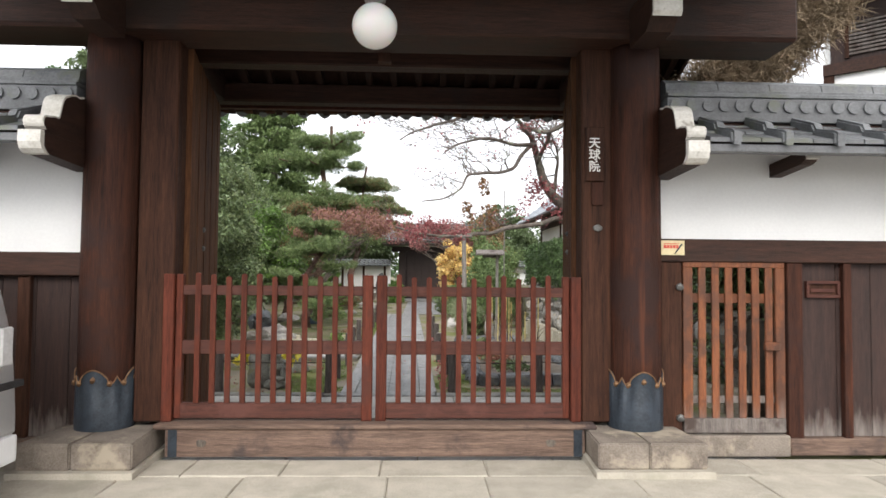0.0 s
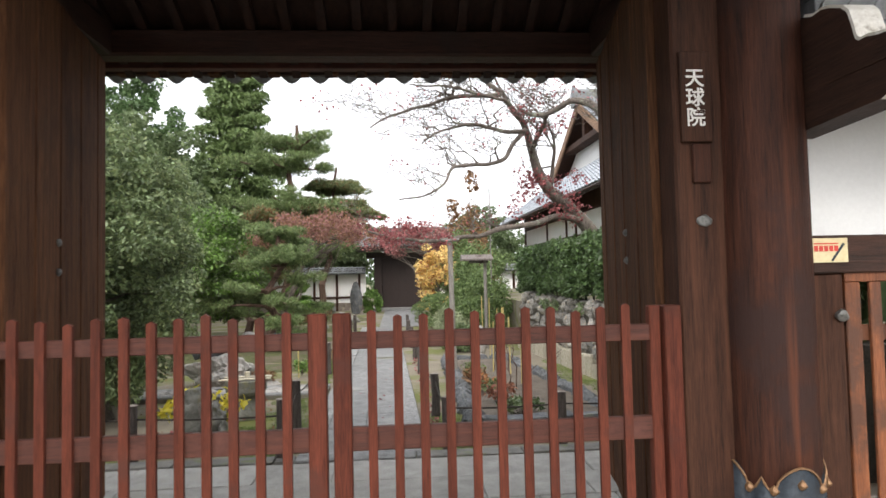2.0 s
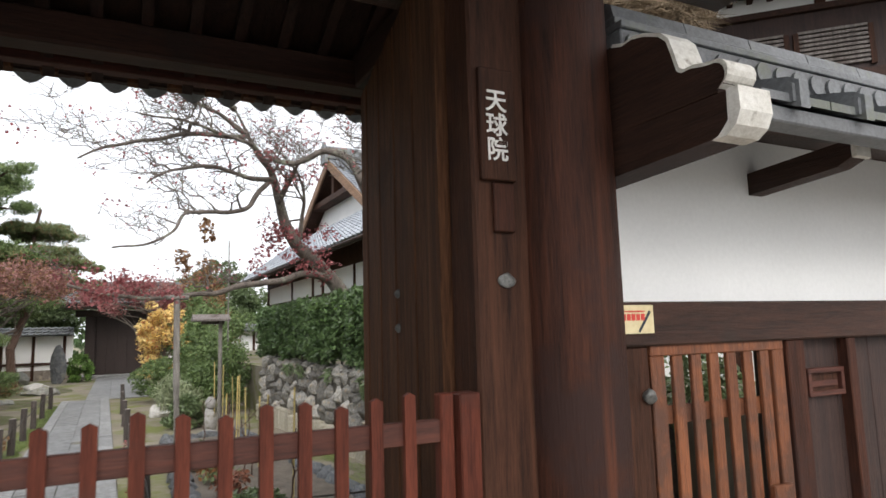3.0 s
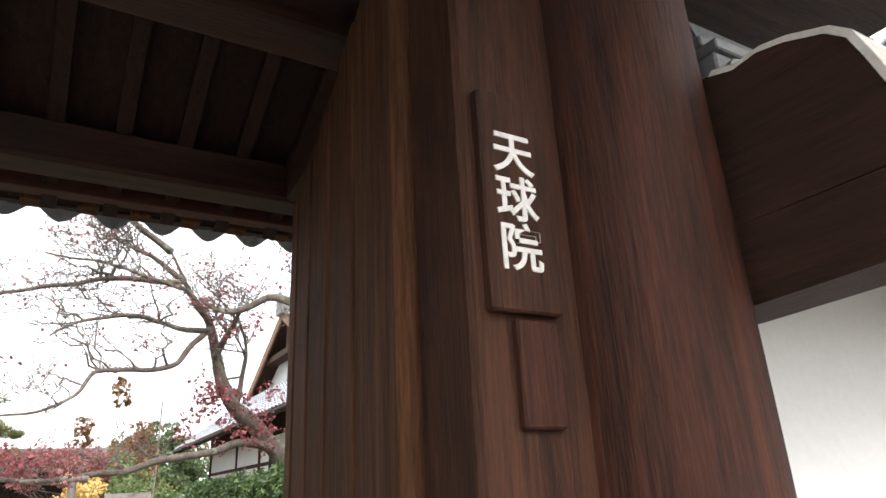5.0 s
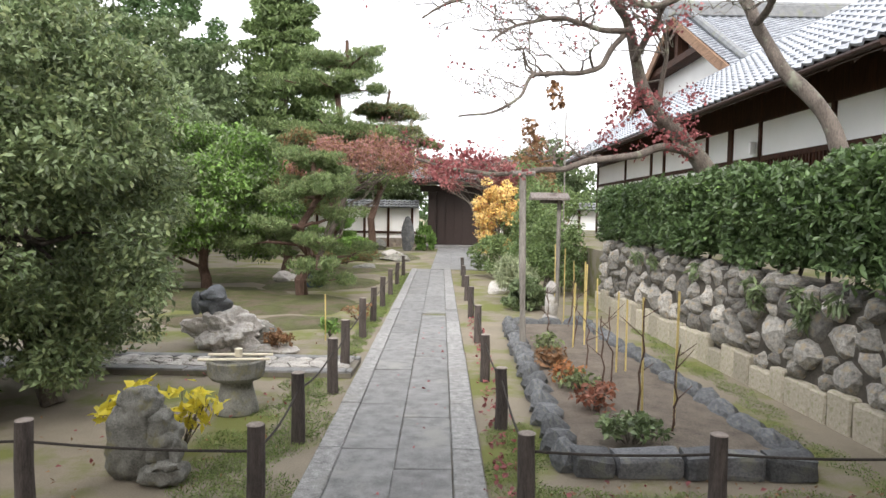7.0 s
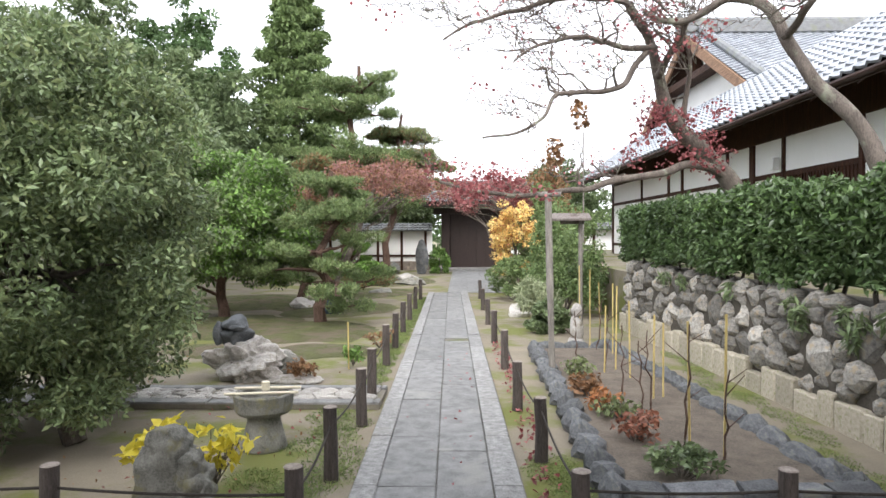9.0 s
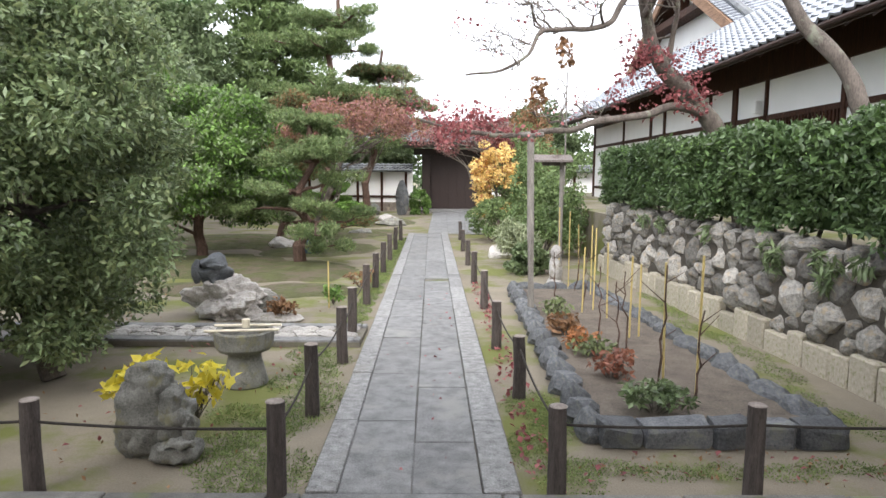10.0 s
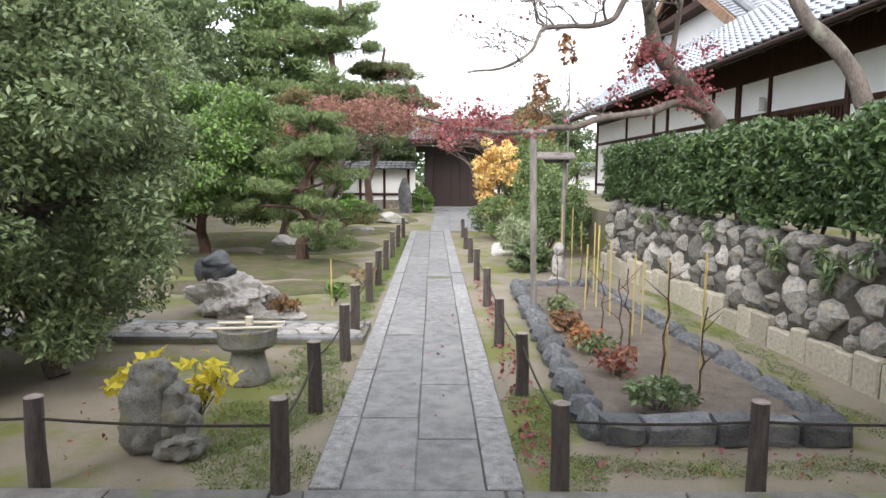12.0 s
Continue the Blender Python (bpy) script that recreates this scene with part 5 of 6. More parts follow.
def broad_tree(name, at, trunk_r, crown, radii, n_clump, count, size, mat, bark, label, seed, clump=0.45, low=-0.7, aspect=0.45, extra=None, limbs=9):
    """A tapered trunk, forking limbs and a crown of clumps of leaves."""
    t = thing(name, at, label, "tree")
    rg = random.Random(seed)
    cx, cy, cz = crown
    pts, rad = limb(at, (cx, cy, cz - radii[2] * 0.1), trunk_r, trunk_r * 0.45, seed, 0.06, 7)
    b = tube(pts, rad, 9)
    part("trunk", b, bark, t)
    cl = shell_points(n_clump, crown, radii, seed, low)
    for i in range(limbs):
        c = Vector(rg.choice(cl))
        start = pts[rg.randrange(2, len(pts) - 1)]
        q, r = limb(start, c, trunk_r * 0.35, trunk_r * 0.06, seed * 9 + i, 0.15, 6)
        part("limb", tube(q, r, 6), bark, t)
    leaves(cl, [(clump * rg.uniform(0.6, 1.2), clump * rg.uniform(0.6, 1.2), clump * rg.uniform(0.45, 0.9)) for _ in cl], count, size, aspect, seed, "crown", mat, t)
    if extra:
        leaves(cl, [(clump, clump, clump * 0.7)] * len(cl), int(count * extra[1]), size, aspect, seed + 1, "tinted_leaves", extra[0], t)
    return t


def pine(name, at, height, spread, pads, seed, mat, label, trunk_r=0.14, lean=(0.3, 0), per=1500, needle=0.15, tint=None, low=0.22):
    """A garden pine: a bent trunk, level limbs, ragged pads of needles."""
    t = thing(name, at, label, "tree")
    rg = random.Random(seed)
    base = Vector(at)
    top = base + Vector((lean[0], lean[1], height))
    pts, rad = limb(base, top, trunk_r, trunk_r * 0.3, seed, 0.1, 8)
    part("trunk", tube(pts, rad, 9), BARK_RED, t)
    cs, sp = [], []
    for i in range(pads):
        f = (i + 0.5) / pads
        z = low + (1 - low) * f
        ang = i * 2.4 + rg.uniform(-0.5, 0.5)
        reach = spread * (1.05 - 0.7 * f) * rg.uniform(0.45, 1.15)
        k = min(int(z * 8), 7)
        start = pts[k]
        end = start + Vector((math.cos(ang) * reach, math.sin(ang) * reach, rg.uniform(-0.15, 0.35)))
        q, r = limb(start, end, trunk_r * 0.35, trunk_r * 0.08, seed * 7 + i, 0.12, 5)
        part("limb", tube(q, r, 6), BARK_RED, t)
        for j in range(6):
            w = spread * rg.uniform(0.09, 0.19)
            c = start.lerp(end, rg.uniform(0.45, 1.1)) + Vector((rg.uniform(-1, 1), rg.uniform(-1, 1), rg.uniform(-0.1, 0.45))) * spread * 0.2
            cs.append(c)
            sp.append((w, w, w * rg.uniform(0.4, 0.7)))
    leaves(cs, sp, per * pads, needle, 0.16, seed, "needles", mat, t, up=0.2, needle=True)
    if tint:
        leaves(cs, sp, int(per * pads * tint[1]), needle, 0.16, seed + 5, "brown_needles", tint[0], t, needle=True)
    return t


def conifer(name, at, height, radius, seed, mat, label, count=16000, size=0.4):
    t = thing(name, at, label, "tree")
    rg = random.Random(seed)
    base = Vector(at)
    part("trunk", tube([base, base + Vector((0, 0, height * 0.95))], [radius * 0.13, 0.05], 8), BARK, t)
    cs, sp = [], []
    b = bmesh.new()
    n = int(height * 9)
    for i in range(n):
        f = 0.12 + 0.88 * i / n
        r = radius * (1 - f) ** 0.75 * rg.uniform(0.7, 1.15) + 0.25
        a = i * 2.39996 + rg.uniform(-0.3, 0.3)
        c = base + Vector((math.cos(a) * r * 0.75, math.sin(a) * r * 0.75, height * f + rg.uniform(-0.2, 0.2)))
        cs.append(c)
        sp.append((0.3 + r * 0.3, 0.3 + r * 0.3, 0.22 + 0.06 * r))
        if i % 3 == 0:
            q, rr = limb(base + Vector((0, 0, height * f - 0.2)), c, 0.06, 0.02, i, 0.1, 4)
            tube(q, rr, 5, b)
    part("limbs", b, BARK, t)
    leaves(cs, sp, count, size, 0.35, seed, "crown", mat, t)
    return t


broad_tree("evergreen_tree", (-3.98, 11.4, G), 0.11, (-4.72, 11.6, 1.95), (1.8, 1.9, 2.2), 330, 115000, 0.075, LEAF_T1, BARK, "dense rounded evergreen tree with small dark green leaves", 2, 0.40, -0.88, 0.42, (LEAF_OLIVE, 0.35), 18)
broad_tree("clipped_tree", (-5.85, 20.4, G), 0.14, (-6.0, 20.4, 2.0), (2.1, 1.8, 1.75), 150, 34000, 0.12, LEAF_BRIGHT, BARK_RED, "cloud-clipped green tree with a bent brown trunk", 3, 0.45, -0.75, 0.45, (LEAF_T1, 0.7), 14)
pine("garden_pine", (-3.4, 19.6, G), 3.4, 1.6, 20, 4, LEAF_PINE, "trained garden pine with layered flat pads", 0.15, (0.25, 0), 1000, 0.13, (LEAF_OLIVE, 0.5))
pine("small_pine", (-4.0, 26.5, G), 1.9, 0.9, 9, 14, LEAF_BRIGHT, "small bright green trained pine beside the path", 0.1, (0.3, 0), 1000, 0.15)
pine("rusty_pine", (-5.0, 24.2, G), 4.2, 2.2, 14, 24, LEAF_OLIVE, "garden pine with browning needles", 0.14, (0.3, 0), 1000, 0.16, (LEAF_RUST, 0.55))
pine("tall_pine", (-5.6, 33.0, G), 9.2, 3.4, 30, 34, LEAF_PINE, "tall open pine behind the garden", 0.26, (1.0, 0), 1100, 0.22, (LEAF_OLIVE, 0.4), 0.4)
pine("olive_pine", (-3.6, 34.5, G), 7.4, 2.6, 30, 44, LEAF_OLIVE, "open pine with olive needles behind the garden", 0.2, (0.7, 0), 1500, 0.20, (LEAF_RUST, 0.15), 0.58)
conifer("tall_conifer", (-8.6, 38.0, G), 16.4, 3.1, 5, LEAF_PINE, "tall narrow green conifer", 36000, 0.34)
broad_tree("maple_tree", (-3.9, 22.5, G), 0.10, (-2.6, 22.8, 3.15), (1.9, 1.5, 0.55), 70, 6500, 0.065, LEAF_PINK, BARK, "spreading maple with dusty rose leaves", 6, 0.36, -0.5, 0.8, (LEAF_RUST, 0.5), 16)
broad_tree("red_maple", (3.4, 30.0, G), 0.12, (0.9, 30.0, 3.15), (2.2, 1.5, 0.75), 60, 3600, 0.08, LEAF_RED, BARK, "maple with crimson leaves before the far gate", 7, 0.42, -0.6, 0.8, (LEAF_PINK, 0.9), 16)
broad_tree("golden_maple", (1.6, 27.0, G), 0.06, (1.55, 27.0, 1.55), (0.85, 0.7, 1.5), 80, 5200, 0.09, LEAF_GOLD, BARK, "small golden maple turning orange at the top", 8, 0.27, -0.8, 0.8, (LEAF_ORANGE, 0.16))
for i, (px, py, h, r, mt) in enumerate(((-12.9, 34, 11.6, 2.9, LEAF_FAR), (-18.5, 38, 14.5, 2.6, LEAF_FAR2), (-22.5, 40, 13.5, 3.2, LEAF_FAR), (-10.5, 29, 8.4, 2.8, LEAF_FAR2), (-9.4, 24, 5.2, 2.4, LEAF_T1), (-17, 24, 6.0, 3.2, LEAF_FAR), (-9.2, 17.5, 4.4, 2.2, LEAF_T1), (-14, 44, 9, 3.5, LEAF_FAR), (6, 47, 6, 3, LEAF_FAR2), (-9.8, 10.4, 5.4, 2.3, LEAF_FAR2), (-6.6, 8.6, 3.8, 1.5, LEAF_FAR2), (-4.6, 46, 6.4, 3, LEAF_FAR2))):
    broad_tree("garden_tree", (px, py, G), 0.2, (px, py, h * 0.60), (r, r, h * 0.42), 150, 22000, 0.24 if py > 22 else 0.13, mt, BARK, "dense green tree behind the garden", 60 + i, 0.6, -0.8, 0.5)

# wide woods behind the far wall close the view
rgw = np.random.default_rng(77)
wc = [(x, 52 + rgw.uniform(0, 8), rgw.uniform(0.5, 3.6) + 1.2 * math.sin(x * 0.3)) for x in np.arange(-60, 60, 0.8)]
woods = leaves(wc, [(1.6, 1.6, 1.5)] * len(wc), 26000, 0.5, 0.5, 78, "far_woods", LEAF_FAR, None)
tagged(woods, "far woods behind the garden wall", "woods", "", "stuff")

# shrubs
# the first is made up, added to look dark behind the side door's slats
SHRUBS = [("low_shrub", (4.7, 8.4), (1.2, 0.7, 1.3), LEAF_T1, 9000, 0.09), ("azalea_shrub", (1.35, 25.0), (0.8, 0.8, 0.7), LEAF_PINE, 5000, 0.09), ("azalea_shrub", (2.3, 21.3), (0.9, 0.8, 1.0), LEAF_PINE, 6000, 0.10), ("low_shrub", (1.5, 18.3), (0.42, 0.4, 0.36), LEAF_T1, 5000, 0.09),
          ("azalea_shrub", (-1.4, 38.6), (0.5, 0.5, 0.7), LEAF_BRIGHT, 3000, 0.12), ("azalea_shrub", (-4.4, 31.0), (1.2, 0.9, 0.55), LEAF_BRIGHT, 4000, 0.14), ("low_shrub", (2.9, 25.0), (1.2, 1.2, 1.6), LEAF_PINE, 8000, 0.12),
          ("low_shrub", (2.5, 29.0), (1.2, 1.2, 1.9), LEAF_PINE, 7000, 0.14), ("low_shrub", (3.2, 31.0), (1.3, 1.3, 2.6), LEAF_RUST, 6000, 0.16), ("low_shrub", (4.6, 21.5), (0.8, 0.8, 1.2), LEAF_T1, 5000, 0.12)]
for i, (nm, (px, py), r, mt, cnt, sz) in enumerate(SHRUBS):
    s = thing(nm, (px, py, G), "rounded green garden shrub", "shrub", "garden shrubs")
    cl = shell_points(40, (px, py, G + r[2] * 0.85), r, 90 + i, -0.8, 0.05)
    leaves(cl, [(0.3 * r[0], 0.3 * r[1], 0.25 * r[2])] * 40, cnt, sz, 0.45, 90 + i, "foliage", mt, s)
    for j in range(6):
        q, rr = limb((px + 0.06 * math.cos(j), py + 0.06 * math.sin(j), G), cl[j * 3], 0.025, 0.008, 90 + j, 0.1, 4)
        part("stem", tube(q, rr, 5), BARK, s)
pal = thing("variegated_shrub", (1.35, 19.6, G), "pale variegated grass-like shrub", "shrub")
cl = shell_points(24, (1.35, 19.6, G + 0.45), (0.42, 0.4, 0.45), 120, -0.2)
leaves(cl, [(0.2, 0.2, 0.2)] * 24, 1600, 0.28, 0.09, 120, "foliage", LEAF_SILVER, pal, "", 0.3)
yl = thing("yellow_leaved_plant", (-2.2, 10.15, G), "small plant with broad bright yellow leaves", "plant")
cl = [(-2.75 + 0.09 * (a % 4), 10.1 + 0.05 * (a % 3), G + 0.34 + 0.06 * (a % 4)) for a in range(8)] + [(-2.18 + 0.07 * (a % 4), 10.1 + 0.05 * (a % 3), G + 0.30 + 0.06 * (a % 5)) for a in range(8)]
leaves(cl, [(0.15, 0.13, 0.10)] * 16, 190, 0.11, 0.55, 130, "foliage", LEAF_YELLOW, yl, "", 0.3, 0.6)
b = bmesh.new()
for j, c in enumerate(cl):
    q, rr = limb((-2.2, 10.15, G), c, 0.008, 0.004, j, 0.08, 4)
    tube(q, rr, 4, b)
part("stems", b, BARK, yl)
for nm, at, mt, cnt, r, lb in (("dark_leaved_plant", (1.42, 10.38), LEAF_T1, 420, 0.30, "low dark green bedding plant"), ("russet_plant", (1.30, 11.25), LEAF_RUSSET, 220, 0.24, "low russet-red bedding plant"), ("orange_plant", (1.25, 12.25), LEAF_ORANGE, 130, 0.2, "low orange and green bedding plant"),
                               ("green_plant", (1.30, 12.0), LEAF_OLIVE, 160, 0.22, "low green bedding plant"), ("green_plant", (1.2, 12.9), LEAF_RUST, 300, 0.24, "low olive bedding plant"), ("green_plant", (1.25, 14.0), LEAF_OLIVE, 200, 0.24, "low green bedding plant"),
                               ("rosette_plant", (-2.42, 13.9), LEAF_RUST, 260, 0.22, "rosette of rust-tipped leaves"), ("green_plant", (-1.9, 14.9), LEAF_BRIGHT, 160, 0.15, "low green plant by the path"), ("green_plant", (-1.7, 16.4), LEAF_RUST, 200, 0.25, "low green plant by the path")):
    p = thing(nm, (at[0], at[1], G + 0.08), lb, "plant")
    c = [(at[0] + random.uniform(-r, r) * 0.7, at[1] + random.uniform(-r, r) * 0.7, G + 0.15 + random.uniform(0, 0.14)) for _ in range(14)]
    leaves(c, [(0.1, 0.1, 0.07)] * 14, cnt, 0.075, 0.5, int(at[0] * 100 + at[1] * 7 + 900), "foliage", mt, p, "", 0.2, 0.6)
    b = bmesh.new()
    for j, cc in enumerate(c):
        tube([(at[0], at[1], G + 0.04), cc], [0.006, 0.003], 4, b)
    part("stems", b, BARK, p)

# stakes and bare young stems in the bed
rg = random.Random(21)
for sx_, sy_, h in ((1.68, 10.95, 1.22), (1.91, 10.79, 1.30), (1.91, 12.79, 1.05), (2.04, 12.85, 0.95), (1.92, 13.85, 1.1), (1.86, 14.4, 1.25), (1.66, 14.2, 1.0), (2.1, 15.6, 1.2), (2.0, 16.9, 1.35), (1.9, 17.3, 1.4), (2.25, 17.2, 1.1), (-1.95, 14.83, 0.7)):
    s = part("bamboo_stake", tube([(sx_, sy_, G), (sx_ + rg.uniform(-.03, .03), sy_, G + h)], 0.011, 7), BAMBOO, None)
    tagged(s, "thin yellow bamboo stake in the soil", "stake", "bamboo stakes")
for sx_, sy_, h in ((1.64, 11.0, 1.2), (1.62, 12.2, 0.85), (1.72, 12.25, 0.95), (1.86, 10.7, 0.85), (1.6, 13.0, 0.9), (1.7, 14.4, 0.9), (1.5, 15.4, 0.8), (1.9, 15.9, 0.9)):
    t = thing("bare_sapling", (sx_, sy_, G + 0.08), "bare brown young rose stem tied to a stake", "sapling", "bare saplings")
    q, rr = limb((sx_, sy_, G + 0.05), (sx_ + rg.uniform(-.12, .12), sy_ + rg.uniform(-.1, .1), G + h), 0.013, 0.006, int(sx_ * 100 + sy_), 0.07, 7)
    b = tube(q, rr, 5)
    for k in (3, 5, 6):
        tube([q[k], q[k] + Vector((rg.uniform(-.2, .2), rg.uniform(-.1, .1), rg.uniform(0.08, 0.2)))], [0.006, 0.003], 4, b)
    part("stem", b, BARK_RED, t)

# the old tree: two trunks behind the wall, a long limb on a prop
old = thing("old_maple", (4.4, 15.9, 0.95), "old leaning maple, nearly bare, with some crimson leaves", "tree")


def chain(points, r0, r1, sides=9, seed=0):
    """A smooth crooked limb through a few points."""
    P = [Vector(p) for p in points]
    out, rad = [], []
    for i in range(len(P) - 1):
        p0, p1, p2, p3 = P[max(i - 1, 0)], P[i], P[i + 1], P[min(i + 2, len(P) - 1)]
        for s in range(5):
            t = s / 5
            out.append(0.5 * ((2 * p1) + (p2 - p0) * t + (2 * p0 - 5 * p1 + 4 * p2 - p3) * t * t + (3 * p1 - p0 - 3 * p2 + p3) * t ** 3))
    out.append(P[-1])
    n = len(out)
    for i in range(n):
        out[i] = out[i] + Vector((noise.noise(out[i] * 2.1), noise.noise(out[i] * 2.1 + Vector((5, 0, 0))), noise.noise(out[i] * 2.1 + Vector((0, 5, 0))))) * 0.05
        rad.append((r0 + (r1 - r0) * i / (n - 1)) * (1 + 0.1 * noise.noise(out[i] * 4)))
    return out, rad


tips = []


def grow(parent_pts, parent_rad, depth, seed, bm, up=0.25, count=7, length=1.4, west=0.5):
    """Side twigs, forking down to fine ends; gathers the ends for leaves."""
    rg = random.Random(seed)
    n = len(parent_pts)
    for i in range(count):
        k = rg.randrange(int(n * 0.3), n)
        p = parent_pts[k]
        d = Vector((rg.uniform(-1, 1) - west, rg.uniform(-0.9, 0.7), rg.uniform(-0.3, 1) + up)).normalized()
        ln = length * rg.uniform(0.5, 1.2)
        r0 = max(min(parent_rad[k] * 0.55, 0.03), 0.006)
        q, r = limb(p, p + d * ln, r0, max(r0 * 0.35, 0.004), seed * 13 + i, 0.16, 6)
        tube(q, r, 5, bm, False)
        if depth:
            grow(q, r, depth - 1, seed * 17 + i, bm, up * 0.5, 4, length * 0.55, west * 0.6)
        else:
            tips.append(q[-1])


TRUNK_A = [(4.75, 16.1, 0.9), (4.5, 16.05, 1.9), (4.09, 16.0, 2.61), (3.6, 15.88, 3.09), (3.15, 15.75, 3.46), (2.89, 15.62, 3.85), (2.77, 15.5, 4.24), (2.59, 15.38, 4.75), (2.41, 15.25, 4.93), (2.13, 15.12, 5.29), (1.9, 15.0, 5.77)]
TRUNK_B = [(5.3, 12.7, 0.9), (4.95, 12.85, 1.8), (4.62, 13.0, 2.5), (4.32, 13.16, 3.17), (4.04, 13.32, 3.56), (3.83, 13.48, 4.04), (3.68, 13.64, 4.46), (3.48, 13.8, 4.75), (3.26, 13.96, 4.84), (3.0, 14.12, 4.74), (2.76, 14.28, 4.63), (2.52, 14.44, 4.72), (2.31, 14.6, 4.9)]
LONG = [(4.09, 16.0, 2.61), (3.89, 15.9, 2.76), (3.54, 15.69, 2.84), (3.15, 15.47, 2.82), (2.68, 15.26, 2.67), (2.11, 15.05, 2.62), (1.55, 14.84, 2.44), (0.94, 14.5, 2.36), (0.51, 14.41, 2.33), (-0.13, 14.2, 2.38), (-0.6, 14.1, 2.5)]
BOUGHS = [[(2.55, 15.2, 4.7), (2.21, 14.92, 5.05), (1.91, 14.64, 5.08), (1.37, 14.36, 5.12), (0.79, 14.08, 5.14), (0.24, 13.8, 5.11)],
          [(2.62, 15.2, 4.57), (2.12, 14.96, 4.5), (1.57, 14.72, 4.61), (1.13, 14.48, 4.52), (0.7, 14.24, 4.32), (0.45, 14.0, 4.06)],
          [(2.57, 15.2, 4.6), (2.2, 14.96, 4.12), (1.94, 14.71, 3.85), (1.36, 14.47, 3.72), (1.01, 14.23, 3.64), (0.82, 13.99, 3.32), (0.42, 13.74, 3.1), (0.01, 13.5, 2.99)],
          [(2.72, 15.4, 4.19), (2.83, 14.93, 4.53), (2.93, 14.57, 4.76), (3.02, 14.2, 4.8)],
          [(3.75, 13.55, 4.2), (3.65, 12.83, 4.34), (3.82, 12.67, 4.49), (4.08, 12.5, 4.63), (4.6, 12.4, 4.9)],
          [(3.15, 15.75, 3.46), (3.25, 15.6, 3.9), (3.2, 15.4, 4.4), (3.0, 15.2, 5.0)],
          [(2.13, 15.12, 5.29), (1.6, 14.9, 5.6), (1.0, 14.7, 5.75)],
          [(2.13, 15.12, 5.29), (1.2, 14.6, 5.1), (0.5, 14.3, 4.85), (-0.1, 14.1, 4.6), (-0.5, 14.0, 4.35)],
          [(1.9, 15.0, 5.77), (1.0, 14.6, 6.15), (0.2, 14.2, 6.3), (-0.4, 14.0, 6.1)]]
p, r = chain(TRUNK_A, 0.19, 0.015)
part("trunk", tube(p, r, 12), BARK_LIGHT, old, "", True)
p, r = chain(TRUNK_B, 0.115, 0.03)
part("trunk", tube(p, r, 12), BARK_LIGHT, old, "", True)
twigs = bmesh.new()
p, r = chain(LONG, 0.085, 0.02)
part("long_limb", tube(p, r, 10), BARK_LIGHT, old, "", True)
grow(p, r, 2, 5, twigs, 0.45, 6, 0.6, 0.3)
for i, L in enumerate(BOUGHS):
    p, r = chain(L, 0.05 if len(L) > 4 else 0.06, 0.012)
    part("limb", tube(p, r, 8), BARK_LIGHT, old, "", True)
    grow(p, r, 2, 30 + i, twigs, 0.15, 11, 0.95, 0.6)
tagged(part("twig_tangle", twigs, BARK_LIGHT, old), kind="stuff")
rg = random.Random(33)
some = [t for t in tips if rg.random() < 0.12]
leaves(some, [(0.22, 0.22, 0.16)] * len(some), 1500, 0.05, 0.9, 140, "red_leaves", LEAF_RED, old, "sparse crimson leaves")
low_tips = [(rg.uniform(2.4, 3.9), rg.uniform(15.2, 16.0), rg.uniform(2.7, 3.75)) for _ in range(46)] + [(rg.uniform(-0.8, 1.2), rg.uniform(13.9, 14.6), rg.uniform(2.25, 2.75)) for _ in range(22)] + [(rg.uniform(2.2, 3.2), rg.uniform(14.0, 15.0), rg.uniform(4.3, 4.9)) for _ in range(7)]
leaves(low_tips, [(0.2, 0.2, 0.12)] * len(low_tips), 1900, 0.06, 0.9, 141, "lower_leaves", LEAF_RED, old)
for i, c in enumerate((((1.35, 14.4, 3.5), (1.38, 14.4, 3.35)), ((0.95, 14.0, 2.95), (0.97, 14.0, 2.8)))):
    leaves(c, [(0.12, 0.12, 0.13)] * 2, 110, 0.07, 0.8, 142 + i, "dry_clump", LEAF_RUST, old, "dry brown leaf clump")
prop = thing("prop_pole", (0.97, 14.3, G), "grey wooden prop with a crosspiece under the long limb", "prop")
part("pole", tube([(0.97, 14.3, G), (0.94, 14.3, 1.0), (0.93, 14.42, 2.36)], [0.055, 0.05, 0.048], 12), GREY_POLE, prop)
part("crosspiece", tube([(0.78, 14.36, 2.33), (1.10, 14.40, 2.33)], 0.035, 8), GREY_POLE, prop)

# roofed notice on a post
sg = thing("notice_post", (2.22, 19.0, G), "small roofed wooden notice on a thin grey post", "sign")
part("post", tube([(2.22, 19.0, G), (2.22, 19.0, 2.1)], 0.045, 10), GREY_POLE, sg)
part("little_roof", prism([(18.75, 2.10), (19.0, 2.22), (19.25, 2.10), (19.25, 2.06), (18.75, 2.06)], "x", 1.60, 2.40), GREY_WOOD, sg)
part("board", box(1.80, 18.98, 1.99, 2.30, 19.02, 2.06, 0.004), GREY_WOOD, sg)
for px, py, h in ((2.75, 21.5, 4.3),):
    tagged(part("bamboo_pole", tube([(px, py, G), (px, py, h)], 0.018, 8), GREY_POLE, None), "tall thin grey pole", "pole", "bamboo poles")

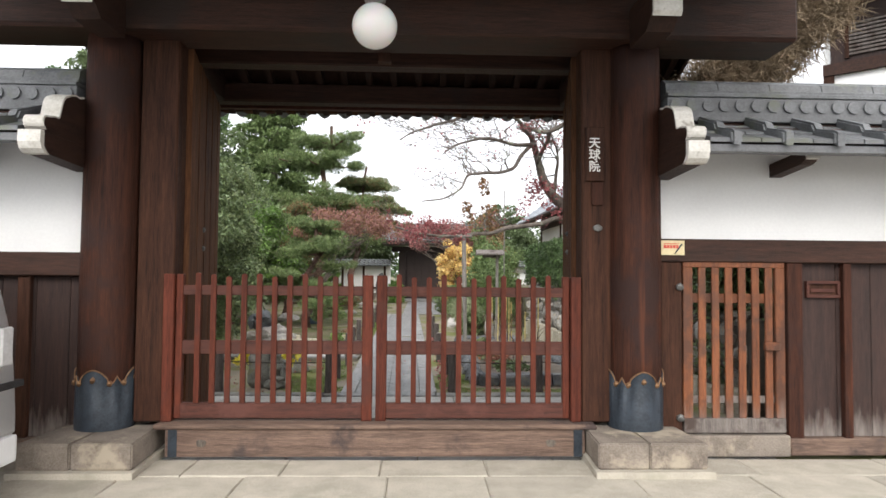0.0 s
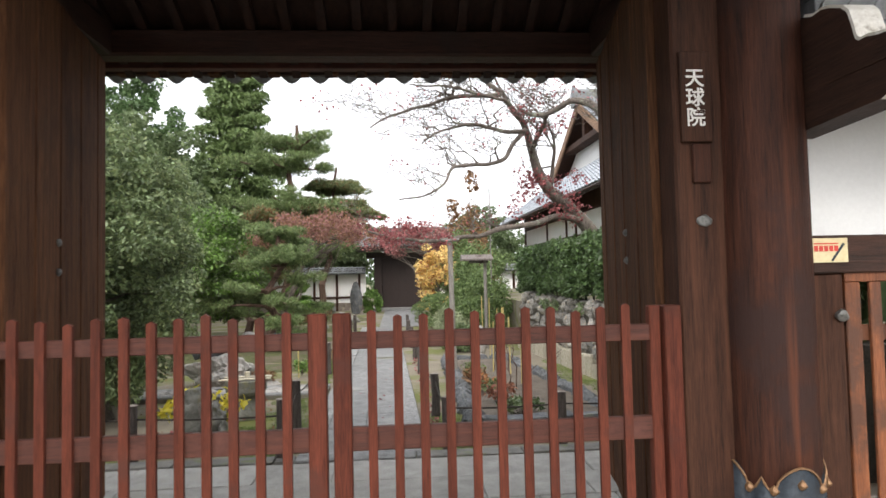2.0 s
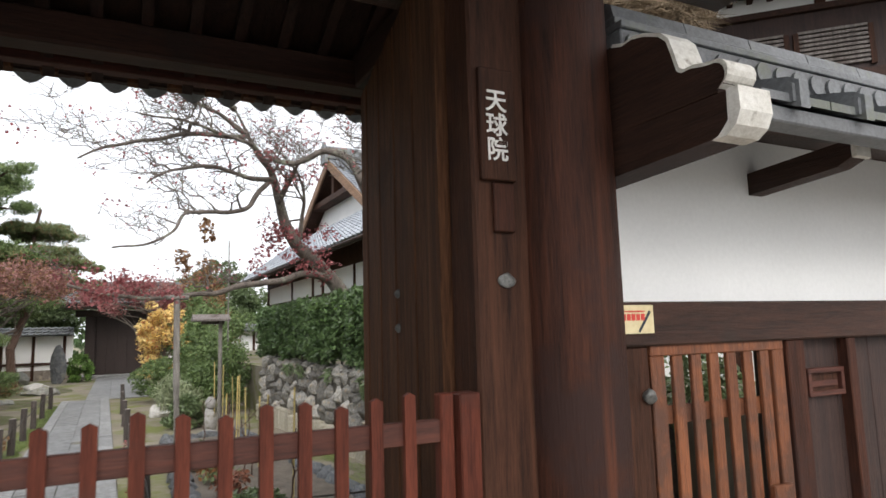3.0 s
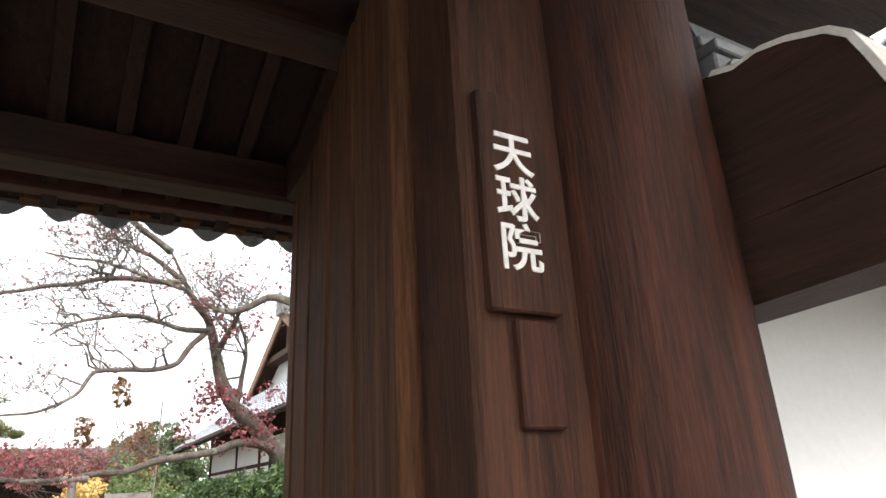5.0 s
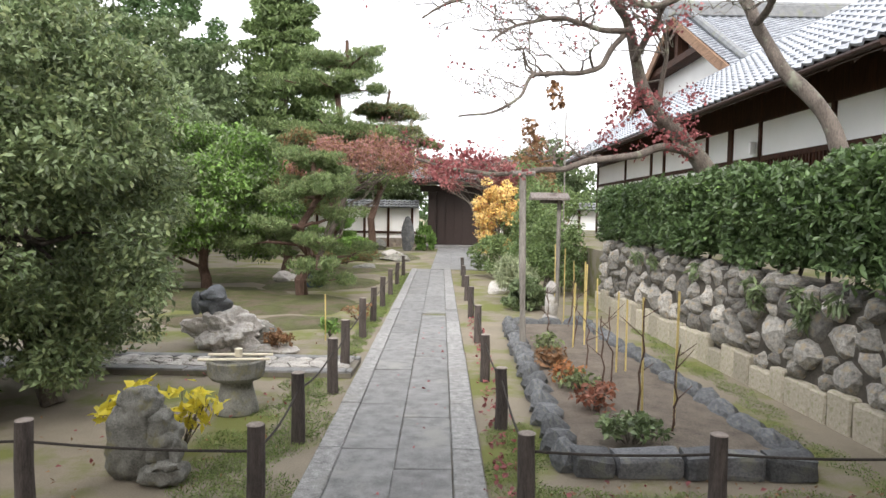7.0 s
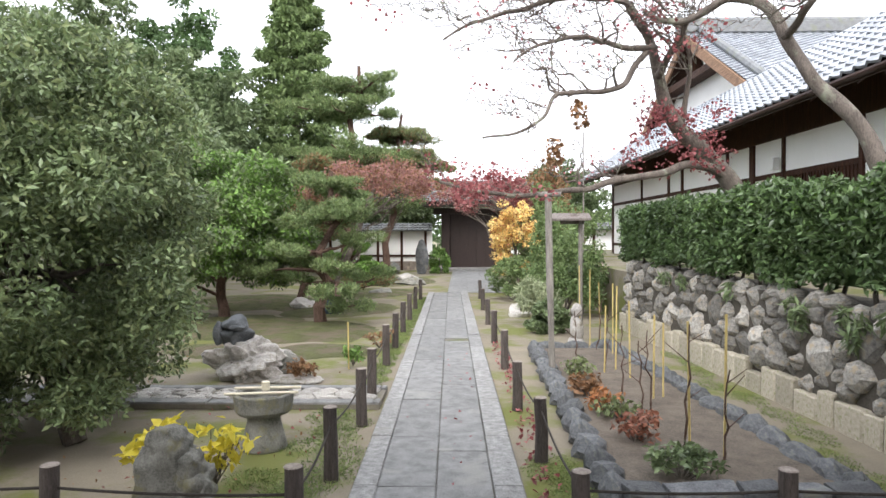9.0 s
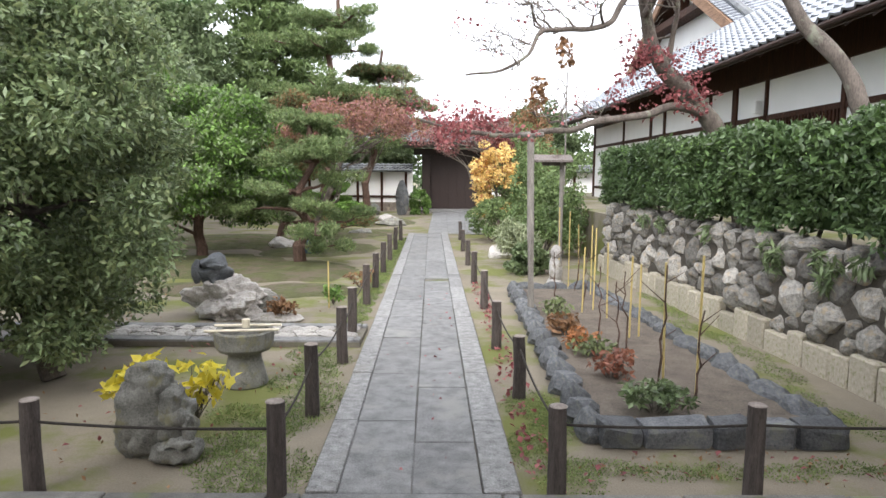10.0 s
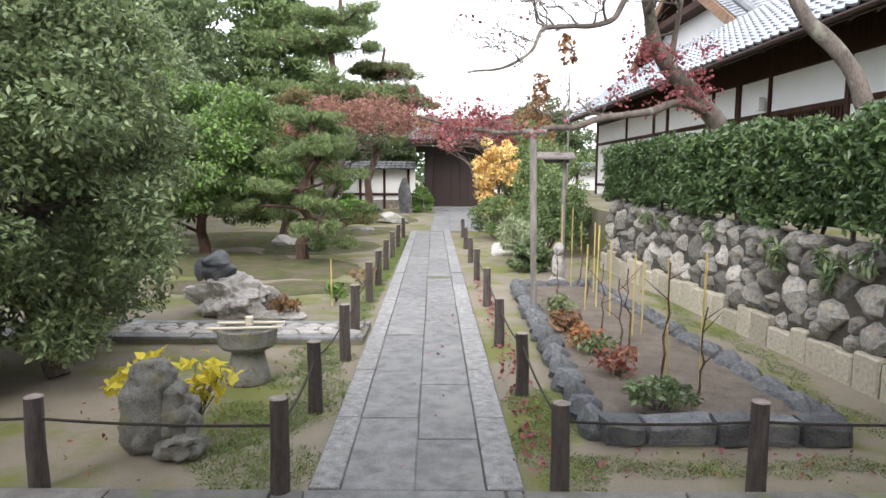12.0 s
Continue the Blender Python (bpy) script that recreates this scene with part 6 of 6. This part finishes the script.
# ---- stones of the garden wall, last ----
FIELD = [mesh_of("field_stone", rock(1, 1, 1, 200 + i, 2, 0.22), WALL_STONE) for i in range(14)]
BLOCK = []
for i in range(6):
    bb = box(-1, -1, -1, 1, 1, 1, 0.12)
    for v in bb.verts:
        v.co += Vector((noise.noise(v.co + Vector((i, 0, 0))), noise.noise(v.co + Vector((i, 4, 0))), noise.noise(v.co + Vector((i, 0, 4))))) * 0.12
    BLOCK.append(mesh_of("cut_block", bb, BASE_STONE))
rg = random.Random(17)
s = 0.0
tops = []
yaw = math.atan2(wd.y, wd.x)
while s < WLEN:
    w = rg.uniform(0.24, 0.46)
    h = rg.uniform(0.24, 0.36) + (0.08 if s > 6 else 0)
    place_mesh("cut_block", rg.choice(BLOCK), stone_wall, along(s + w / 2, -0.12, G + h / 2 - 0.02), (w / 2 - 0.008, 0.13, h / 2 + 0.02), yaw, 0.0)
    tops.append((s, s + w, G + h))
    s += w


def height_at(u):
    for a, c, z in tops:
        if a <= u < c:
            return z
    return tops[-1][2]


# stones dropped one by one on the lowest stretch of the pile
cell = 0.04
pile = [height_at(min(i * cell, WLEN - 0.01)) for i in range(int(WLEN / cell) + 1)]
placed = 0
for n in range(600):
    if placed > 285:
        break
    best, bi, bw = 9.0, 0, 0.3
    for _ in range(14):
        w = rg.uniform(0.20, 0.50)
        i = rg.randrange(0, len(pile) - int(w / cell))
        top = max(pile[i:i + int(w / cell)])
        if top < best:
            best, bi, bw = top, i, w
    u = bi * cell + bw / 2
    limit = WTOP0 + (WTOP1 - WTOP0) * u / WLEN
    if best > limit - 0.06:
        continue
    mean = sum(pile[bi:bi + int(bw / cell)]) / int(bw / cell)
    base = (best + mean) / 2
    h = min(bw * rg.uniform(0.6, 0.95), limit + 0.03 - base)
    h = max(h, 0.09)
    zc = base + h / 2
    lean = -0.13 - 0.07 * (zc - G) + rg.uniform(-0.02, 0.03)
    ob = place_mesh("field_stone", rg.choice(FIELD), stone_wall, along(u, lean, zc), (bw * 0.59, 0.17 + rg.uniform(-0.02, 0.03), h * 0.64), yaw + rg.uniform(-0.2, 0.2), 0)
    placed += 1
    ob.matrix_basis = ob.matrix_basis @ Matrix.Rotation(rg.uniform(-0.5, 0.5), 4, "Y")
    for j in range(bi, bi + int(bw / cell)):
        q = (j - bi + 0.5) / int(bw / cell) * 2 - 1
        pile[j] = max(pile[j], base + h * (0.80 + 0.2 * (1 - q * q)))

# ---- ground cover ----
rgg = np.random.default_rng(55)


def scatter(name, spots, count, size, aspect, mat, label, seed, z=0.012, up=0.3, flat=False):
    c = [(x, y, G + z) for x, y, rx, ry in spots]
    sp = [(rx, ry, 0.008) for x, y, rx, ry in spots]
    ob = leaves(c, sp, count, size, aspect, seed, name, mat, None, "", -0.6 if not flat else 0.0, 1.5 if flat else 0.0, not flat)
    return tagged(ob, label, name.replace("_", " ").split()[-1], "", "stuff")


scatter("short_grass", [(-1.5 + rgg.uniform(-0.25, 0.2), y, 0.28, 0.3) for y in np.arange(9.3, 13, 0.25)] + [(-1.45, y, 0.18, 0.3) for y in np.arange(13.6, 26, 0.5)] + [(-1.9 + rgg.uniform(-.3, .3), y, 0.25, 0.25) for y in np.arange(9.3, 10.6, 0.3)],
        24000, 0.045, 0.14, LEAF_GRASS, "short grass beside the path", 56)
scatter("moss_tufts", [(0.5 + rgg.uniform(-.15, .3), y, 0.25, 0.25) for y in np.arange(9.3, 11, 0.2)] + [(x, 9.5 + rgg.uniform(-.1, .1), 0.3, 0.15) for x in np.arange(0.8, 4, 0.4)] + [(3.0 + rgg.uniform(-.1, .2), y, 0.2, 0.4) for y in np.arange(9.6, 16, 0.7)],
        22000, 0.02, 0.3, LEAF_GRASS, "low moss tufts on the soil", 57)
scatter("fallen_leaves", [(0.38, y, 0.15, 0.4) for y in np.arange(9.3, 17, 0.5)] + [(1.7, 13, 0.7, 3.0), (-2.5, 11, 1.2, 2.0), (1.5, 9.5, 1.5, 0.3), (-0.4, 13, 0.6, 4)], 480, 0.05, 0.75, LEAF_RED, "fallen crimson maple leaves", 58, 0.03, 0, True)
scatter("dry_leaves", [(1.7, 13, 0.8, 3.0), (-2.5, 11, 1.4, 2.0), (2.0, 9.5, 1.5, 0.3), (-3.5, 15, 2, 2)], 420, 0.035, 0.6, LEAF_RUST, "dry brown fallen leaves", 59, 0.03, 0, True)

# low mounds of moss under the pines
MOSS = material("damp_moss", (0.055, 0.06, 0.022), (0.135, 0.14, 0.055), 3.5, (1, 1, 1), 0.95, 1.0, 55, stain=(0.13, 0.105, 0.07), stain_scale=1.6, stain_at=0.5, obj=False, dist=0.05)
for i, (mx, my, rx, ry, hh) in enumerate(((-3.3, 18.6, 1.5, 1.5, 0.10), (-5.6, 19.5, 1.9, 1.9, 0.12), (-3.6, 22.6, 1.8, 1.7, 0.12), (-2.7, 16.3, 0.95, 0.8, 0.07), (-4.4, 16.4, 1.0, 0.8, 0.06), (-3.4, 27.5, 1.6, 2.4, 0.10), (-6.6, 24.5, 2.2, 2.2, 0.12), (-3.0, 33.0, 1.6, 2.6, 0.10))):
    b = bmesh.new()
    rings = []
    for j in range(9):
        f = j / 8
        ring = []
        for a in range(40):
            w = math.tau * a / 40
            edge = 1 + 0.28 * noise.noise(Vector((math.cos(w) * 1.7, math.sin(w) * 1.7, i * 3.1))) + 0.10 * noise.noise(Vector((math.cos(w) * 5, math.sin(w) * 5, i)))
            x, y = mx + rx * f * edge * math.cos(w), my + ry * f * edge * math.sin(w)
            z = hh * (1 - f * f) * (0.8 + 0.5 * noise.noise(Vector((x * 2.2, y * 2.2, 0)))) + (0.006 if j < 8 else -0.01)
            ring.append(b.verts.new((x, y, G + z)))
            if j == 0:
                break
        rings.append(ring)
    for a in range(40):
        b.faces.new((rings[0][0], rings[1][a], rings[1][(a + 1) % 40]))
        for j in range(1, 8):
            b.faces.new((rings[j][a], rings[j + 1][a], rings[j + 1][(a + 1) % 40], rings[j][(a + 1) % 40]))
    structure("moss_mound", b, MOSS, "low mound of dark moss under the garden trees")

# ferns hanging over the stone wall
fern = thing("wall_fern", along(5.0, 0.0, 0.9), "dark green fern hanging over the stone wall", "fern")
fc = [along(s, -0.02, z) for s, z in ((4.0, 0.86), (4.1, 0.72), (4.2, 0.95), (4.9, 0.9), (5.0, 0.8), (5.1, 0.95), (3.6, 0.95), (6.6, 1.0), (8.2, 1.02), (8.9, 1.02))]
leaves(fc, [(0.09, 0.14, 0.12)] * len(fc), 420, 0.15, 0.22, 151, "fronds", LEAF_T1, fern, "", 0.9)

# ---- neighbouring building behind the wall ----
D_ = 11.5
fx, fy = 0.7071, 0.7071


def fac(u, out, z):
    """A point on the slanting front: u metres along it from its middle, out towards the street."""
    return Vector((fx * (D_ - out) + 0.7071 * u, fy * (D_ - out) - 0.7071 * u, z))


def fbox(u0, u1, o0, o1, z0, z1):
    b = bmesh.new()
    vs = [b.verts.new(fac(u, o, z)) for z in (z0, z1) for u, o in ((u0, o0), (u1, o0), (u1, o1), (u0, o1))]
    for q in ((3, 2, 1, 0), (4, 5, 6, 7), (0, 1, 5, 4), (1, 2, 6, 5), (2, 3, 7, 6), (3, 0, 4, 7)):
        b.faces.new([vs[i] for i in q])
    bmesh.ops.recalc_face_normals(b, faces=b.faces)
    return b


kit = thing("storehouse", fac(1.0, 0, 0.9), "timber storehouse with white plaster, louvres and a tiled eave", "house")
part("wall", fbox(-2.6, 4.6, -3.0, 0.0, 0.9, 6.1), PLASTER, kit, "white plaster wall")
part("rail", fbox(-2.6, 4.6, 0.002, 0.08, 4.62, 4.80), WOOD_X, kit)
for u in (-2.6, -1.4, -0.1, 1.5, 3.0, 4.5):
    part("post", fbox(u, u + 0.14, 0.002, 0.06, 0.9, 4.62), WOOD, kit)
    part("post", fbox(u, u + 0.12, 0.002, 0.05, 5.72, 5.95), WOOD, kit)
part("panel", fbox(-2.5, 4.5, 0.002, 0.05, 4.80, 5.66), BOARD, kit, "weathered brown boards")
for u0 in (-2.3, -1.35, -0.4, 1.9, 2.8):
    part("louvre_frame", fbox(u0, u0 + 0.06, 0.052, 0.10, 4.84, 5.36), WOOD, kit)
    part("louvre_frame", fbox(u0 + 0.84, u0 + 0.90, 0.052, 0.10, 4.84, 5.36), WOOD, kit)
    for k in range(9):
        part("louvre", fbox(u0 + 0.06, u0 + 0.84, 0.055, 0.09, 4.88 + k * 0.058, 4.915 + k * 0.058), GREY_WOOD, kit)
part("rail", fbox(-2.6, 4.6, 0.052, 0.12, 5.64, 5.72), WOOD_X, kit)
part("eave_soffit", fbox(-3.2, 5.2, 0.0, 1.1, 5.98, 6.06), WOOD_X, kit)
for k in range(34):
    u = -3.1 + k * 0.245
    part("rafter", fbox(u, u + 0.07, 0.0, 1.05, 5.90, 5.98), WOOD, kit)
    part("tile_cap", tube([fac(u, 1.18, 6.14), fac(u, -0.3, 6.5)], 0.07, 8), TILE, kit)
part("tile_bed", fbox(-3.2, 5.2, -3.0, 1.12, 6.06, 6.12), TILE_DARK, kit)
part("tile_slope", tube([fac(-3.2, -0.4, 6.3), fac(5.2, -0.4, 6.3)], 0.35, 8), TILE_DARK, kit)
# brush thatch at its end
th = thing("brush_thatch", (3.4, 7.4, 3.3), "sloping roof edge of dry brown brush thatch", "thatch")
a0, a1 = Vector((2.62, 7.5, 3.28)), Vector((4.5, 7.2, 5.1))
b = bmesh.new()
d = (a1 - a0)
nrm = Vector((0.62, 0.2, -0.72)).normalized()
vs = [b.verts.new(q) for q in (a0, a1, a1 + nrm * 0.7, a0 + nrm * 0.55, a0 + Vector((0, 0.8, 0)), a1 + Vector((0, 0.8, 0)), a1 + nrm * 0.7 + Vector((0, 0.8, 0)), a0 + nrm * 0.55 + Vector((0, 0.8, 0)))]
for q in ((0, 1, 2, 3), (7, 6, 5, 4), (0, 4, 5, 1), (1, 5, 6, 2), (2, 6, 7, 3), (3, 7, 4, 0)):
    b.faces.new([vs[i] for i in q])
bmesh.ops.recalc_face_normals(b, faces=b.faces)
part("packed_brush", b, LEAF_STRAW, th)
tc_ = [tuple(a0 + d * t + nrm * o + Vector((0, -0.03, 0))) for t in np.arange(0, 1.02, 0.04) for o in (0.0, 0.2, 0.4, 0.6)]
leaves(tc_, [(0.22, 0.06, 0.22)] * len(tc_), 9000, 0.42, 0.03, 161, "loose_straw", LEAF_STRAW, th, "", 0.2)

# ---- parked white van at the kerb ----
VAN_PAINT = material("white_car_paint", (0.74, 0.75, 0.76), (0.80, 0.81, 0.82), 2, (1, 1, 1), 0.25, 0, 20, spec=0.6)
RUBBER = material("black_rubber", (0.015, 0.015, 0.016), (0.04, 0.04, 0.042), 10, (1, 1, 1), 0.7, 0.2, 60)
GLASS = bpy.data.materials.new("tinted_car_glass")
GLASS.use_nodes = True
gb = GLASS.node_tree.nodes["Principled BSDF"]
gb.inputs["Base Color"].default_value = (0.02, 0.025, 0.03, 1)
gb.inputs["Roughness"].default_value = 0.05
RIM = material("grey_steel_rim", (0.30, 0.30, 0.31), (0.45, 0.45, 0.46), 10, (1, 1, 1), 0.4, 0.1, 50, metal=0.7)
LAMP = material("clear_lamp_lens", (0.5, 0.5, 0.5), (0.7, 0.7, 0.7), 10, (1, 1, 1), 0.1, 0, 50)
van = thing("parked_van", (-4.4, 3.85, 0), "white compact van parked along the paving, with a dark side moulding", "van")
VX = -2.69
body = [(VX - 3.3, 0.30), (VX - 0.06, 0.28), (VX, 0.36), (VX - 0.005, 0.62), (VX - 0.02, 0.78), (VX - 0.04, 0.98), (VX - 0.09, 1.22), (VX - 0.17, 1.46), (VX - 0.30, 1.68), (VX - 0.5, 1.80), (VX - 2.9, 1.82), (VX - 3.25, 1.6)]
bb = prism(body, "y", 3.15, 4.55)
bmesh.ops.bevel(bb, geom=bb.edges[:], offset=0.06, segments=3, affect="EDGES")
part("body", bb, VAN_PAINT, van, "", True)
part("side_moulding", box(VX - 3.2, 3.13, 0.70, VX + 0.004, 4.57, 0.745, 0.006), RUBBER, van, "dark rubber moulding")
part("bumper", box(VX - 0.14, 3.2, 0.22, VX + 0.015, 4.5, 0.40, 0.03, seg=2), VAN_PAINT, van)
part("rear_window", box(VX - 0.145, 3.35, 1.20, VX - 0.10, 4.35, 1.55, 0.01), GLASS, van)
for k in range(2):
    part("side_window", box(VX - 1.5 - k * 1.1, 3.142, 1.15, VX - 0.6 - k * 1.1, 3.152, 1.6, 0.004), GLASS, van)
    part("tail_lamp", box(VX - 0.10, 3.2 + k * 1.15, 0.85, VX - 0.015, 3.32 + k * 1.15, 1.1, 0.01), LAMP, van)
for wx in (VX - 0.65, VX - 2.75):
    for wy in (3.17, 4.40):
        w = part("wheel", tube([(wx, wy, 0.285), (wx, wy + 0.14, 0.285)], 0.285, 28), RUBBER, van)
        part("rim", tube([(wx, wy - 0.004, 0.285), (wx, wy + 0.144, 0.285)], 0.18, 20), RIM, w)
